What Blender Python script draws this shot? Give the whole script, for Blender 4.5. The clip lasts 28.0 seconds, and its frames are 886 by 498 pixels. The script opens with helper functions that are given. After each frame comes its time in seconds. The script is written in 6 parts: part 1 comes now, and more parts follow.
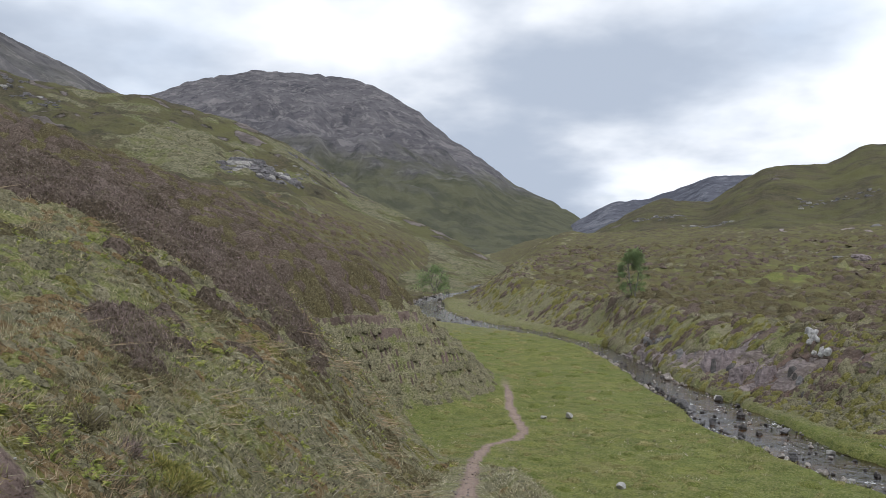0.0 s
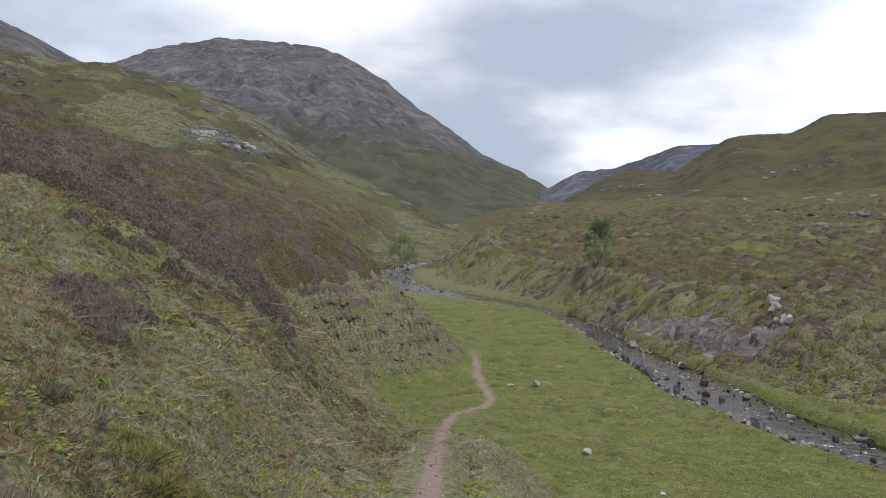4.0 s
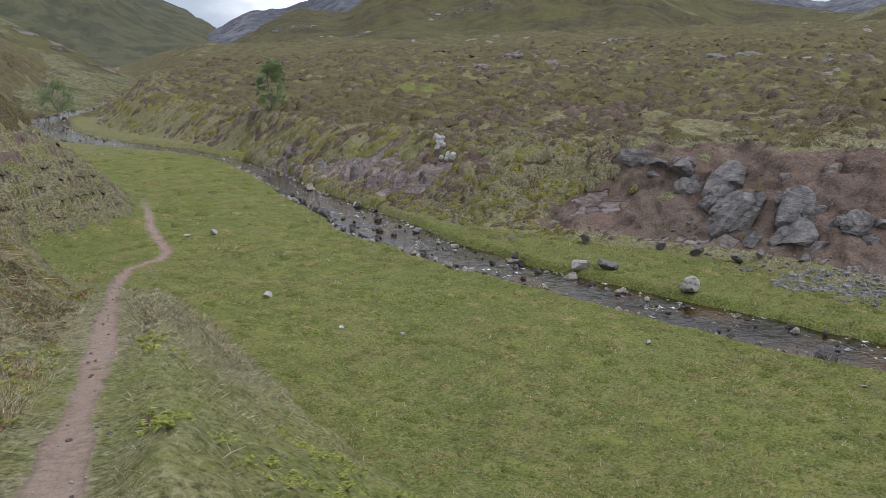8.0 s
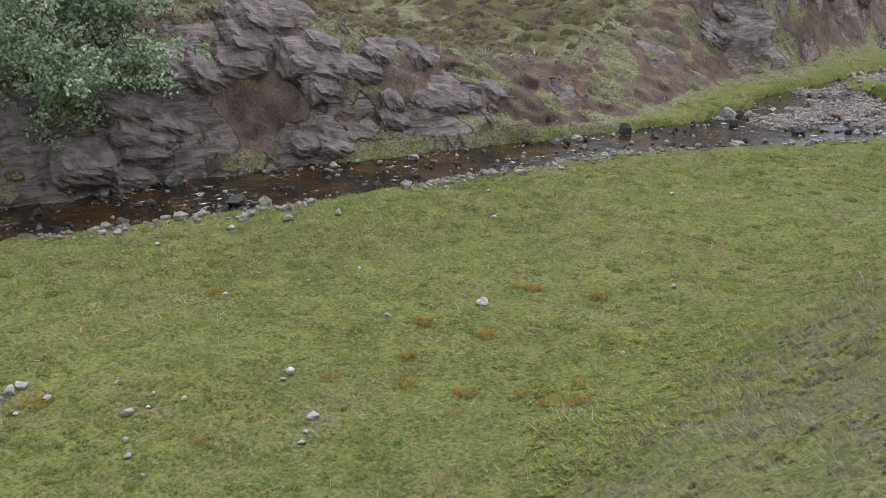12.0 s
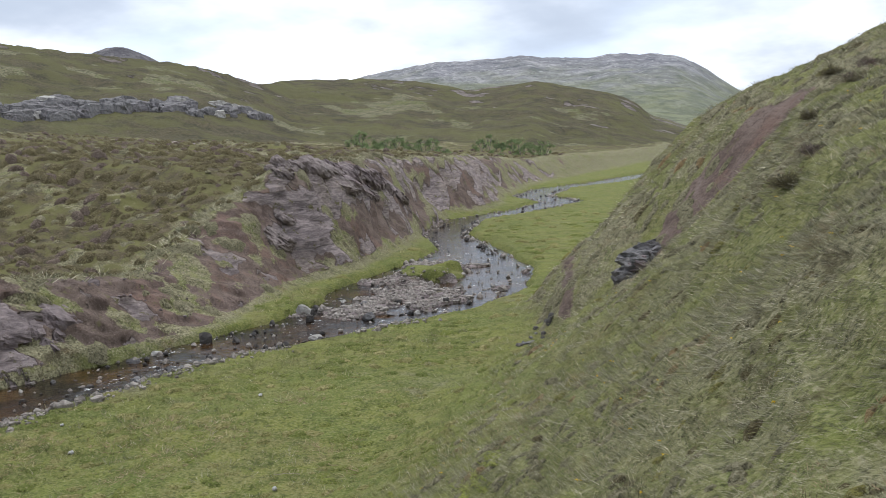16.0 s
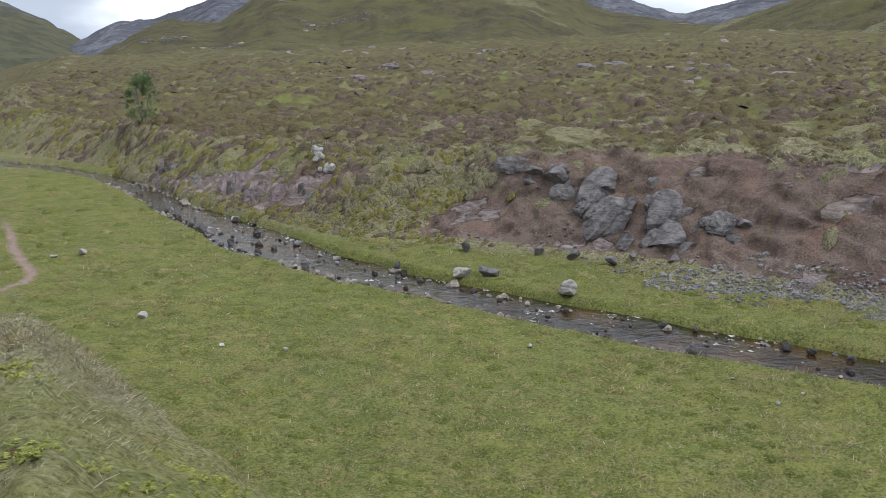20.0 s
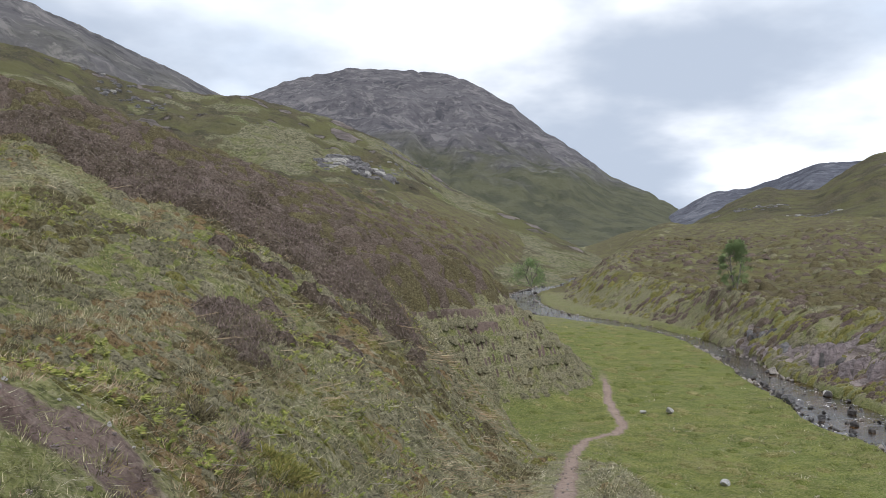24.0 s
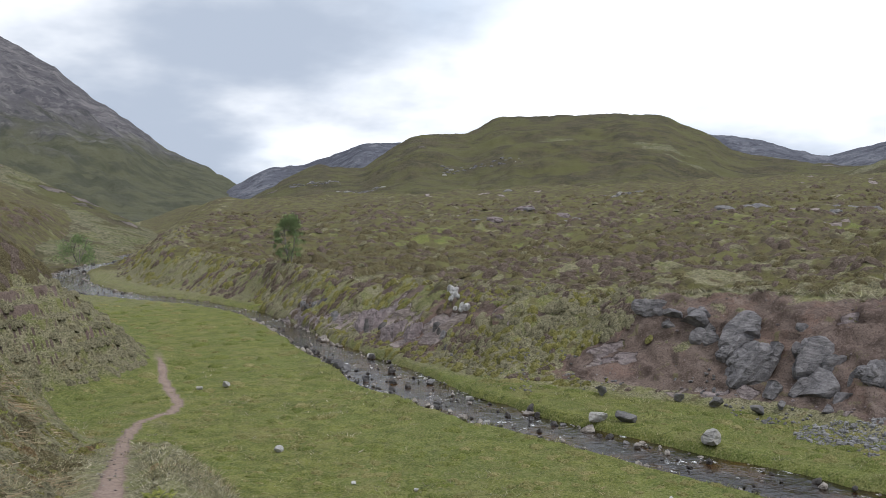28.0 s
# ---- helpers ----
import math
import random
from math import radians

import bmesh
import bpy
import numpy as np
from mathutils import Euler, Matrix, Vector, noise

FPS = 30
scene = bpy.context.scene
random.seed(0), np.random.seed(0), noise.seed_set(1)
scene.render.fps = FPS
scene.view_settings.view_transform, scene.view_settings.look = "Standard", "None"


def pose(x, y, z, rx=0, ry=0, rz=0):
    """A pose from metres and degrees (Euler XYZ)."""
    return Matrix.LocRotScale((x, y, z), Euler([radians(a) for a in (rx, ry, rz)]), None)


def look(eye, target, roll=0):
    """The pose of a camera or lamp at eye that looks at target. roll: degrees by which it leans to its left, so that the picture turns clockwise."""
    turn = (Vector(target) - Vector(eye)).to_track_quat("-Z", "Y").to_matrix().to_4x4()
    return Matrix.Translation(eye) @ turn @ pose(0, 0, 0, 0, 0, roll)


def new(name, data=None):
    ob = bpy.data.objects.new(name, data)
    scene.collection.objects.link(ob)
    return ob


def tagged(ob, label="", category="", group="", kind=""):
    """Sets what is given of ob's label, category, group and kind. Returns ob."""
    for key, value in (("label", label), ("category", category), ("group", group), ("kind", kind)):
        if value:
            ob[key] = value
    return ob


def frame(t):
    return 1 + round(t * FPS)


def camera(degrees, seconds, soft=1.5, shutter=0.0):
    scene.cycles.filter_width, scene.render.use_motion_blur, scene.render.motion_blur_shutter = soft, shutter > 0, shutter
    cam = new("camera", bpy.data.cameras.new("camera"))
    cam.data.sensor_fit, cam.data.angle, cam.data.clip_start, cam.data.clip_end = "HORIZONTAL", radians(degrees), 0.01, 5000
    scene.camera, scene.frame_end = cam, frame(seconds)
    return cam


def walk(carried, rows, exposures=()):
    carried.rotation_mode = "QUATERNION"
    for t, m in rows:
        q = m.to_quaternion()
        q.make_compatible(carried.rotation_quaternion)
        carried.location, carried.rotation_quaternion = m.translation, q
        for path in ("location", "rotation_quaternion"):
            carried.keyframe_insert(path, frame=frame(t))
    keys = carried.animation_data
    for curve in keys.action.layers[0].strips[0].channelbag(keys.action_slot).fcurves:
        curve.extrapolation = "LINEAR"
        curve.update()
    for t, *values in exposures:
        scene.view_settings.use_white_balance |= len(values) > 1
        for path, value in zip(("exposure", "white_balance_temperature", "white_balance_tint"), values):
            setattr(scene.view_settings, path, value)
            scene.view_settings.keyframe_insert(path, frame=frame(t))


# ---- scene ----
cam = camera(52.56, 28.0, soft=0.8)
walk(cam, [
    (0.0, pose(0.000, 0.320, 7.500, 90.59, -0.23, -0.00)),
    (0.5, pose(0.003, 0.320, 7.500, 90.60, -0.23, -0.48)),
    (1.0, pose(0.005, 0.320, 7.500, 90.71, 0.02, -0.86)),
    (1.5, pose(0.007, 0.320, 7.500, 90.82, 0.36, -1.24)),
    (2.0, pose(0.008, 0.320, 7.500, 90.77, 0.37, -1.42)),
    (2.5, pose(0.008, 0.320, 7.500, 90.17, -0.10, -1.51)),
    (3.0, pose(0.011, 0.320, 7.500, 89.05, -0.14, -1.90)),
    (3.5, pose(0.012, 0.320, 7.500, 88.72, -0.03, -2.07)),
    (5.5, pose(0.007, 0.320, 7.500, 87.82, 0.09, -1.20)),
    (6.0, pose(-0.004, 0.320, 7.500, 84.06, 0.19, 0.63)),
    (6.5, pose(-0.000, 0.320, 7.500, 85.18, -0.61, 0.08)),
    (7.0, pose(0.009, 0.320, 7.500, 85.32, -0.20, -1.57)),
    (7.5, pose(0.063, 0.314, 7.500, 82.58, 0.21, -11.36)),
    (8.0, pose(0.122, 0.296, 7.500, 78.69, 0.41, -22.47)),
    (8.5, pose(0.176, 0.267, 7.500, 74.43, 1.86, -33.94)),
    (9.0, pose(0.240, 0.211, 7.500, 70.41, 1.38, -49.18)),
    (9.5, pose(0.281, 0.152, 7.500, 67.96, 1.27, -62.06)),
    (10.0, pose(0.303, 0.102, 7.500, 67.08, 1.83, -72.16)),
    (10.5, pose(0.320, 0.016, 7.500, 68.71, 2.23, -88.07)),
    (11.0, pose(0.311, -0.077, 7.500, 67.76, 0.93, -104.26)),
    (11.5, pose(0.285, -0.145, 7.500, 67.78, -0.42, -116.74)),
    (12.0, pose(0.251, -0.199, 7.500, 69.74, -0.41, -128.23)),
    (12.5, pose(0.214, -0.238, 7.500, 72.71, -0.27, -138.01)),
    (13.0, pose(0.175, -0.268, 7.500, 75.22, -0.11, -146.76)),
    (13.5, pose(0.150, -0.282, 7.500, 77.70, 0.76, -152.15)),
    (15.5, pose(0.135, -0.290, 7.500, 82.61, 1.73, -155.33)),
    (16.0, pose(0.135, -0.290, 7.500, 82.52, 1.53, -155.17)),
    (16.5, pose(0.137, -0.289, 7.500, 82.48, 1.15, -154.88)),
    (17.0, pose(0.169, -0.272, 7.500, 82.52, 2.25, -148.46)),
    (17.5, pose(0.237, -0.215, 7.500, 82.84, 1.72, -132.48)),
    (18.0, pose(0.304, -0.101, 7.500, 81.97, -0.37, -108.42)),
    (18.5, pose(0.318, 0.036, 7.500, 80.04, 0.37, -83.62)),
    (19.0, pose(0.287, 0.141, 7.500, 76.58, -1.49, -63.53)),
    (19.5, pose(0.242, 0.209, 7.500, 76.39, 1.27, -49.56)),
    (20.0, pose(0.160, 0.277, 7.500, 79.27, 0.80, -30.15)),
    (20.5, pose(0.065, 0.313, 7.500, 81.62, 1.28, -11.84)),
    (21.0, pose(0.028, 0.319, 7.500, 84.64, 0.04, -5.08)),
    (21.5, pose(0.011, 0.320, 7.500, 87.21, 0.98, -1.94)),
    (22.0, pose(-0.007, 0.320, 7.500, 88.93, 0.73, 1.19)),
    (22.5, pose(-0.019, 0.319, 7.500, 90.31, -0.04, 3.34)),
    (24.5, pose(-0.035, 0.318, 7.500, 90.02, 0.52, 6.21)),
    (25.0, pose(-0.025, 0.319, 7.500, 89.45, -1.03, 4.42)),
    (25.5, pose(-0.016, 0.320, 7.500, 89.17, -0.81, 2.96)),
    (26.0, pose(-0.019, 0.319, 7.500, 88.84, -0.75, 3.36)),
    (26.5, pose(-0.021, 0.319, 7.500, 88.50, -0.13, 3.69)),
    (27.0, pose(-0.002, 0.320, 7.500, 87.95, -0.23, 0.42)),
    (27.5, pose(0.055, 0.315, 7.500, 87.79, 0.43, -10.00)),
    (28.0, pose(0.118, 0.298, 7.500, 88.32, 0.69, -21.61)),
], [(0.0, -0.13), (3.5, -0.15), (6.0, -0.06), (7.0, 0.02), (8.0, -0.04), (9.5, 0.06), (11.0, 0.15), (12.0, 0.3), (13.5, 0.26), (16.0, 0.2), (17.5, 0.14), (19.0, 0.12), (21.0, 0.1), (25.0, 0.0), (28.0, -0.08)])

# ---- light ----
world = bpy.data.worlds.new("sky")
scene.world = world
world.use_nodes = True
SUN_EL, SUN_AZ = radians(57), radians(132)


def build_sky():
    nt = world.node_tree
    n, l = nt.nodes, nt.links
    n.clear()
    out = n.new("ShaderNodeOutputWorld")
    bg = n.new("ShaderNodeBackground")
    sky = n.new("ShaderNodeTexSky")
    sky.sky_type, sky.sun_disc = "NISHITA", False
    sky.sun_elevation, sky.sun_rotation = SUN_EL, SUN_AZ
    sky.altitude, sky.dust_density = 300, 2.0
    co = n.new("ShaderNodeTexCoord")
    # clouds lie on a flat layer overhead: the view direction divided by its height
    sep = n.new("ShaderNodeSeparateXYZ")
    l.new(co.outputs["Generated"], sep.inputs[0])
    hi = n.new("ShaderNodeMath"); hi.operation = "MAXIMUM"; hi.inputs[1].default_value = 0.0
    l.new(sep.outputs[2], hi.inputs[0])
    add = n.new("ShaderNodeMath"); add.operation = "ADD"; add.inputs[1].default_value = 0.3
    l.new(hi.outputs[0], add.inputs[0])
    dv = n.new("ShaderNodeVectorMath"); dv.operation = "DIVIDE"
    comb = n.new("ShaderNodeCombineXYZ")
    for i in range(3):
        l.new(add.outputs[0], comb.inputs[i])
    l.new(co.outputs["Generated"], dv.inputs[0]); l.new(comb.outputs[0], dv.inputs[1])

    def cloud(scale, detail, lo, hi_, rough=0.55, off=0.0, drift=0.0):
        t = n.new("ShaderNodeTexNoise")
        t.inputs["Scale"].default_value, t.inputs["Detail"].default_value = scale, detail
        t.inputs["Roughness"].default_value = rough
        m = n.new("ShaderNodeVectorMath"); m.operation = "ADD"; m.inputs[1].default_value = (off - drift, off * 0.7, 0)
        l.new(dv.outputs[0], m.inputs[0]); l.new(m.outputs[0], t.inputs["Vector"])
        r = n.new("ShaderNodeMapRange"); r.interpolation_type = "SMOOTHSTEP"
        r.inputs["From Min"].default_value, r.inputs["From Max"].default_value = lo, hi_
        l.new(t.outputs[0], r.inputs["Value"])
        return r.outputs[0]

    def mix(fac, a, b):
        m = n.new("ShaderNodeMix"); m.data_type = "RGBA"
        l.new(fac, m.inputs[0])
        for s, v in ((m.inputs[6], a), (m.inputs[7], b)):
            if isinstance(v, tuple):
                s.default_value = (*v, 1)
            else:
                l.new(v, s)
        return m.outputs[2]

    bright = mix(cloud(1.3, 6, 0.26, 0.60, 0.5, off=3.1), (6.6, 7.8, 9.6), (11.6, 11.9, 12.4))
    cl = mix(cloud(1.05, 6, 0.385, 0.62, 0.5, off=5.4, drift=0.3), bright, (4.6, 5.3, 6.5))
    col = mix(cloud(0.7, 5, 0.24, 0.34, off=11.3), sky.outputs[0], cl)
    l.new(col, bg.inputs[0])
    bg.inputs[1].default_value = 0.115
    l.new(bg.outputs[0], out.inputs[0])


build_sky()
sun = new("sun", bpy.data.lights.new("sun", "SUN"))
sun.data.energy, sun.data.angle, sun.data.color = 1.8, radians(24), (1.0, 0.97, 0.94)
sun.matrix_world = look((0, 0, 60), (-math.cos(SUN_EL) * math.sin(SUN_AZ), -math.cos(SUN_EL) * math.cos(SUN_AZ), 60 - math.sin(SUN_EL)))


# ---- number fields ----
def vnoise(x, y, seed=0):
    """Smooth noise of the plan, 0 to 1."""
    xi, yi = np.floor(x), np.floor(y)
    fx, fy = x - xi, y - yi
    fx, fy = fx * fx * (3 - 2 * fx), fy * fy * (3 - 2 * fy)

    def h(a, b):
        k = (a.astype(np.int64) * 374761393 + b.astype(np.int64) * 668265263 + seed * 974711) & 0xFFFFFFFF
        k = ((k ^ (k >> 13)) * 1274126177) & 0xFFFFFFFF
        return ((k ^ (k >> 16)) & 0xFFFF) / 65535.0
    a, b, c, d = h(xi, yi), h(xi + 1, yi), h(xi, yi + 1), h(xi + 1, yi + 1)
    return (a + (b - a) * fx) * (1 - fy) + (c + (d - c) * fx) * fy


def fbm(x, y, size, octaves=4, seed=0, gain=0.5):
    x, y = np.asarray(x, float) / size, np.asarray(y, float) / size
    s, a, tot = 0.0, 1.0, 0.0
    for o in range(octaves):
        s = s + a * vnoise(x + 17.3 * o, y - 9.1 * o, seed + o)
        tot += a
        a *= gain
        x, y = x * 2.03 + 0.31 * y, y * 2.03 - 0.31 * x
    return s / tot


def smooth(a, b, v):
    t = np.clip((np.asarray(v, float) - a) / (b - a), 0, 1)
    return t * t * (3 - 2 * t)


def knots(y, table):
    ks = sorted(table)
    v = np.interp(y, [k[0] for k in ks], [k[1] for k in ks])
    return v


def seg_dist(px, py, line):
    """Distance from points to a broken line, and how far along it, 0 to its length."""
    best = np.full(np.shape(px), 1e9)
    along = np.zeros(np.shape(px))
    run = 0.0
    for (ax, ay, *_), (bx, by, *_) in zip(line, line[1:]):
        dx, dy = bx - ax, by - ay
        L = math.hypot(dx, dy)
        t = np.clip(((px - ax) * dx + (py - ay) * dy) / (L * L), 0, 1)
        d = np.hypot(px - ax - t * dx, py - ay - t * dy)
        k = d < best
        best = np.where(k, d, best)
        along = np.where(k, run + t * L, along)
        run += L
    return best, along


# ---- the plan: eye over (0, 0), upstream is +y ----
STREAM = [(30, -170, 2.2), (33, -124, 2.2), (36, -110, 2.2), (34, -97, 2.4), (28, -90, 2.2), (28, -80, 1.8), (30, -68, 1.7), (27, -58, 1.6),
          (22, -51, 1.8), (19.3, -44, 3.6), (18.2, -38, 4.4), (17.6, -33, 3.6), (18.6, -28, 2.1), (20.2, -22, 1.5), (21.0, -17, 1.7), (22, -12, 1.9),
          (22.6, -7, 1.8), (23.2, -2, 1.7), (22.8, 3, 1.5), (21.3, 8, 1.25), (19.6, 12, 1.25), (17.5, 17, 1.3), (15.6, 22, 1.2), (13.9, 27, 1.3),
          (12.9, 32, 1.3), (12.3, 37, 1.7), (12, 43, 1.5), (11.6, 50, 1.1), (11.6, 58, 1.0), (11, 66, 1.0), (8, 76, 1.4), (4, 83, 1.9),
          (0.5, 90, 2.3), (-2, 100, 2.4), (-2, 114, 1.8), (2, 130, 1.4), (9, 155, 1.2)]
TOE_NEAR = [(-200, 0), (-120, 14), (-80, 14), (-60, 9), (-50, 8), (-42, 9), (-36, 11.2), (-33, 12), (-30, 10.8), (-26, 8.8), (-20, 7.8), (-12, 7), (-6, 6.2),
            (0, 6), (6, 5.8), (12, 5), (17, 4.2), (21, 3.6), (25, 2.5), (29, 1.2), (31.5, -1.2), (34, -3.4), (37, -2.6), (40, 1.2), (43, 3), (48, 3),
            (54, 1.5), (62, -1.5), (72, -4.5), (84, -8), (100, -9), (130, -6), (180, 2), (260, 8)]
TOE_FAR = [(-200, 44), (-124, 41), (-110, 39.5), (-96, 37), (-80, 31.5), (-70, 32.5), (-60, 29.2), (-49, 25.6), (-40, 23.8), (-32, 23.4), (-26, 21.4), (-18, 22.6), (-12, 23.6),
           (-7, 24.2), (0, 24.8), (4, 25.4), (8, 26), (12, 25), (19, 23), (25, 21.5), (30, 19), (36, 15.4), (43, 13.7), (52, 12.9), (60, 12.7), (70, 12.0), (85, 8), (100, 3), (130, 4), (180, 12), (260, 18)]
CLIFF_H = [(-200, 3), (-130, 3.4), (-110, 4.6), (-95, 5.0), (-80, 5.4), (-62, 5.6), (-50, 6.0), (-40, 5.6), (-33, 3.0), (-27, 1.7), (-21, 2.6), (-15, 4.4), (-8, 4.7), (0, 4.2), (8, 4.0), (20, 3.9), (30, 3.9), (45, 3.2), (60, 2.8), (90, 3.2), (130, 5), (260, 9)]
CLIFF_W = [(-200, 6), (-62, 5.5), (-45, 5), (-33, 4.6), (-27, 4), (-15, 3.6), (-5, 3.6), (4, 4.6), (14, 6), (24, 6.5), (34, 7), (50, 5), (62, 3.6), (75, 4), (100, 6), (130, 9), (260, 20)]
STONY = [(-200, 0.4), (-110, 0.75), (-80, 0.85), (-60, 0.85), (-50, 0.9), (-40, 0.75), (-30, 0.45), (-22, 0.8), (-4, 0.9), (1, 0.4), (5, 0.0), (15, 0.08), (19, 0.7), (26, 0.6), (40, 0.6), (56, 0.1), (260, 0)]
# crest of the near spur: plan x, plan y, height
CREST = [(-60, 28, 24), (-14.2, 24.1, 11.4), (-10.9, 23.6, 10.05), (-9.1, 23.3, 9.47), (-7.5, 22.8, 8.8), (-5.9, 22.7, 7.87), (-4.4, 22.6, 6.96), (-3.7, 23, 6.24), (-3.1, 23.8, 5.3), (-1.96, 25.4, 4.05), (-0.85, 27, 2.7), (0.5, 27.8, 1.3)]
PATH = [(-0.4, -2.5), (-0.35, 2), (-0.25, 5), (-0.02, 8.4), (0.12, 10.5), (0.28, 13), (0.66, 21), (0.98, 28), (1.25, 30.5), (1.7, 32.2), (2.7, 33.1), (3.1, 34.6), (3.1, 36.5), (3.0, 39.5), (3.1, 43), (3.2, 48), (2.6, 55), (1, 62)]


WATER = 0.30  # the stream lies this far below the meadow
# the near hillside seen by bearing from the standing place: rise in degrees of its shoulder (6.5 m off) and of the hollow behind it (9.5 m off)
SHOULDER = [(-60, -2.0), (-40, -4.6), (-26, -7.4), (-16.5, -10.8), (-10.4, -14.4), (-5, -16.8), (4, -18.5)]
HOLLOW = [(-60, -3.0), (-40, -5.4), (-26, -8.6), (-16.5, -12.4), (-10.4, -15.4), (-5, -15.9), (0, -16.2), (4, -17)]


def floor_z(y):
    return 0.7 + 0.012 * np.maximum(0, y - 15) + 0.006 * np.minimum(0, y + 5) + 0.02 * np.maximum(0, y - 90)


def ground_fields(x, y):
    """Height and cover of the ground at plan points."""
    x, y = np.asarray(x, float), np.asarray(y, float)
    r = np.hypot(x, y)
    fl = floor_z(y)
    big = fbm(x, y, 9.0, 4, 5) - 0.5
    mid = fbm(x, y, 2.2, 4, 9) - 0.5
    fine = fbm(x, y, 0.45, 3, 13) - 0.5
    sd, al = seg_dist(x, y, STREAM)
    lens = np.cumsum([0] + [math.dist(a[:2], b[:2]) for a, b in zip(STREAM, STREAM[1:])])
    hw = np.interp(al, lens, [s[2] for s in STREAM])
    # camera-side slope
    toe = knots(y, TOE_NEAR)
    d = toe - x + 1.2 * (fbm(x, y, 5, 3, 21) - 0.5)
    dn = np.maximum(d, 0)
    near = 0.8 * np.minimum(dn, 7) + 0.42 * np.clip(dn - 7, 0, 22) + 0.1 * np.maximum(dn - 29, 0)
    near = near * (1 + 0.27 * (1 - smooth(-22, -9, y)))
    near = near * smooth(-0.2, 1.6, d) + 0.25 * smooth(-2.5, 0, d)
    hollow = smooth(-27, -22, y) * (1 - smooth(-9, -4, y)) * (1 - smooth(5, 7, d))
    near = near + (0.191 * np.maximum(d + 2.5, 0) ** 1.5 * (1 + 0.27 * (1 - smooth(-22, -9, y))) - near) * hollow
    # far bank and moor
    toef = knots(y, TOE_FAR)
    e = x - toef + 1.4 * (fbm(x, y, 4, 4, 31) - 0.5)
    ch, cw = knots(y, CLIFF_H), knots(y, CLIFF_W)
    q = e / cw
    cliff = ch * (0.55 * smooth(-0.08, 1.0, q) + 0.45 * np.clip(q + 0.02, 0, 1)) * (0.86 + 0.28 * smooth(0.0, 0.5, q) * (1 - smooth(0.7, 1.3, q)) * (0.5 + big))
    far = cliff + 0.055 * np.maximum(e - cw, 0) + 0.5 * smooth(2, 30, e - cw) * (big * 3.0)
    z = fl + near + far
    flat = (1 - smooth(0, 1.5, d)) * (1 - smooth(-0.12, 0.04, q))
    z += flat * (0.25 * big + 0.16 * mid)
    z += (1 - flat) * (0.5 * big * smooth(3, 14, dn + np.maximum(e, 0)) + 0.32 * mid)
    z += smooth(0.9, 1.6, q) * (0.7 * mid + 0.5 * (fbm(x, y, 1.1, 3, 99) - 0.5)) + smooth(25, 34, y) * smooth(0.1, 0.5, q) * 0.6 * mid
    # rock ledges dipping downstream, gullied earth
    face = smooth(0.03, 0.2, q) * (1 - smooth(0.85, 1.05, q))
    st = knots(y, STONY)
    s = z - 0.2 * y + 0.9 * mid + 0.5 * fine
    step = 0.62
    fr = s / step - np.floor(s / step)
    z += face * st * 0.8 * ((np.floor(s / step) + smooth(0.45, 0.95, fr)) * step - s)
    rid = 1 - 2 * np.abs(fbm(x, y, 1.3, 4, 71) - 0.5)
    z += face * (0.15 + 0.5 * st) * 0.6 * (rid - 0.75)
    # the near spur's crest and the gully behind it
    t = y - np.interp(x, [k[0] for k in CREST], [k[1] for k in CREST])
    zc = np.interp(x, [k[0] for k in CREST], [k[2] for k in CREST])
    crest = np.where(t < 0, zc + 0.16 * t, zc - 1.9 * smooth(0, 6, t)) + 0.3 * mid
    crest = np.maximum(crest, fl + 0.15)
    w = np.where(t < 0, 1 - smooth(1.0, 9, -t), 1 - smooth(0.3, 3.5, t)) * (1 - smooth(0.2, 1.4, x))
    z = z + (crest - z) * w
    # the spur's face: from the crest down to a hollow, with a shoulder before it
    brg = np.degrees(np.arctan2(x, y))
    cb = [math.degrees(math.atan2(k[0], k[1])) for k in CREST]
    rc, zcr = np.interp(brg, cb, [math.hypot(k[0], k[1]) for k in CREST]), np.interp(brg, cb, [k[2] for k in CREST])
    zh = 7.5 + 9.5 * np.tan(np.radians(knots(brg, HOLLOW)))
    zs = 7.5 + 6.5 * np.tan(np.radians(knots(brg, SHOULDER)))
    k = np.clip((r - 9.5) / np.maximum(rc - 9.5, 1), 0, 1)
    front = np.where(r < 9.5, zs + (zh - zs) * smooth(6.5, 9.5, r), zh + (zcr - zh) * (0.8 * k + 0.2 * k * k)) + 0.3 * mid + 0.8 * big * np.sin(math.pi * k)
    wf = (1 - smooth(-1.5, 1.5, brg)) * smooth(-75, -55, brg) * smooth(3.2, 6.0, r) * (1 - smooth(-0.6, 0.3, r - rc)) * (y > 0)
    z = z + (front - z) * wf
    # sheep treads on the camera-side slope
    s2 = z + 0.5 * mid
    fr = s2 / 0.55 - np.floor(s2 / 0.55)
    riser = smooth(0.15, 0.4, fr) * (1 - smooth(0.75, 0.95, fr)) * smooth(0.4, 1.2, d) * (1 - smooth(8, 12, d)) * smooth(9, 12, y) * (1 - smooth(-0.8, 0.2, x))
    z += (0.5 + 0.5 * smooth(28, 32, y)) * smooth(0.3, 1.5, d) * (1 - smooth(9, 14, d)) * ((np.floor(s2 / 0.55) + smooth(0.2, 0.9, fr)) * 0.55 - s2) * np.maximum(smooth(0.35, 0.6, fbm(x, y, 3.5, 3, 77)), smooth(30, 34, y) * (1 - smooth(52, 60, y)))
    tz = (z + 0.22 * mid + 0.3 * big) / 0.62
    ft = tz - np.floor(tz)
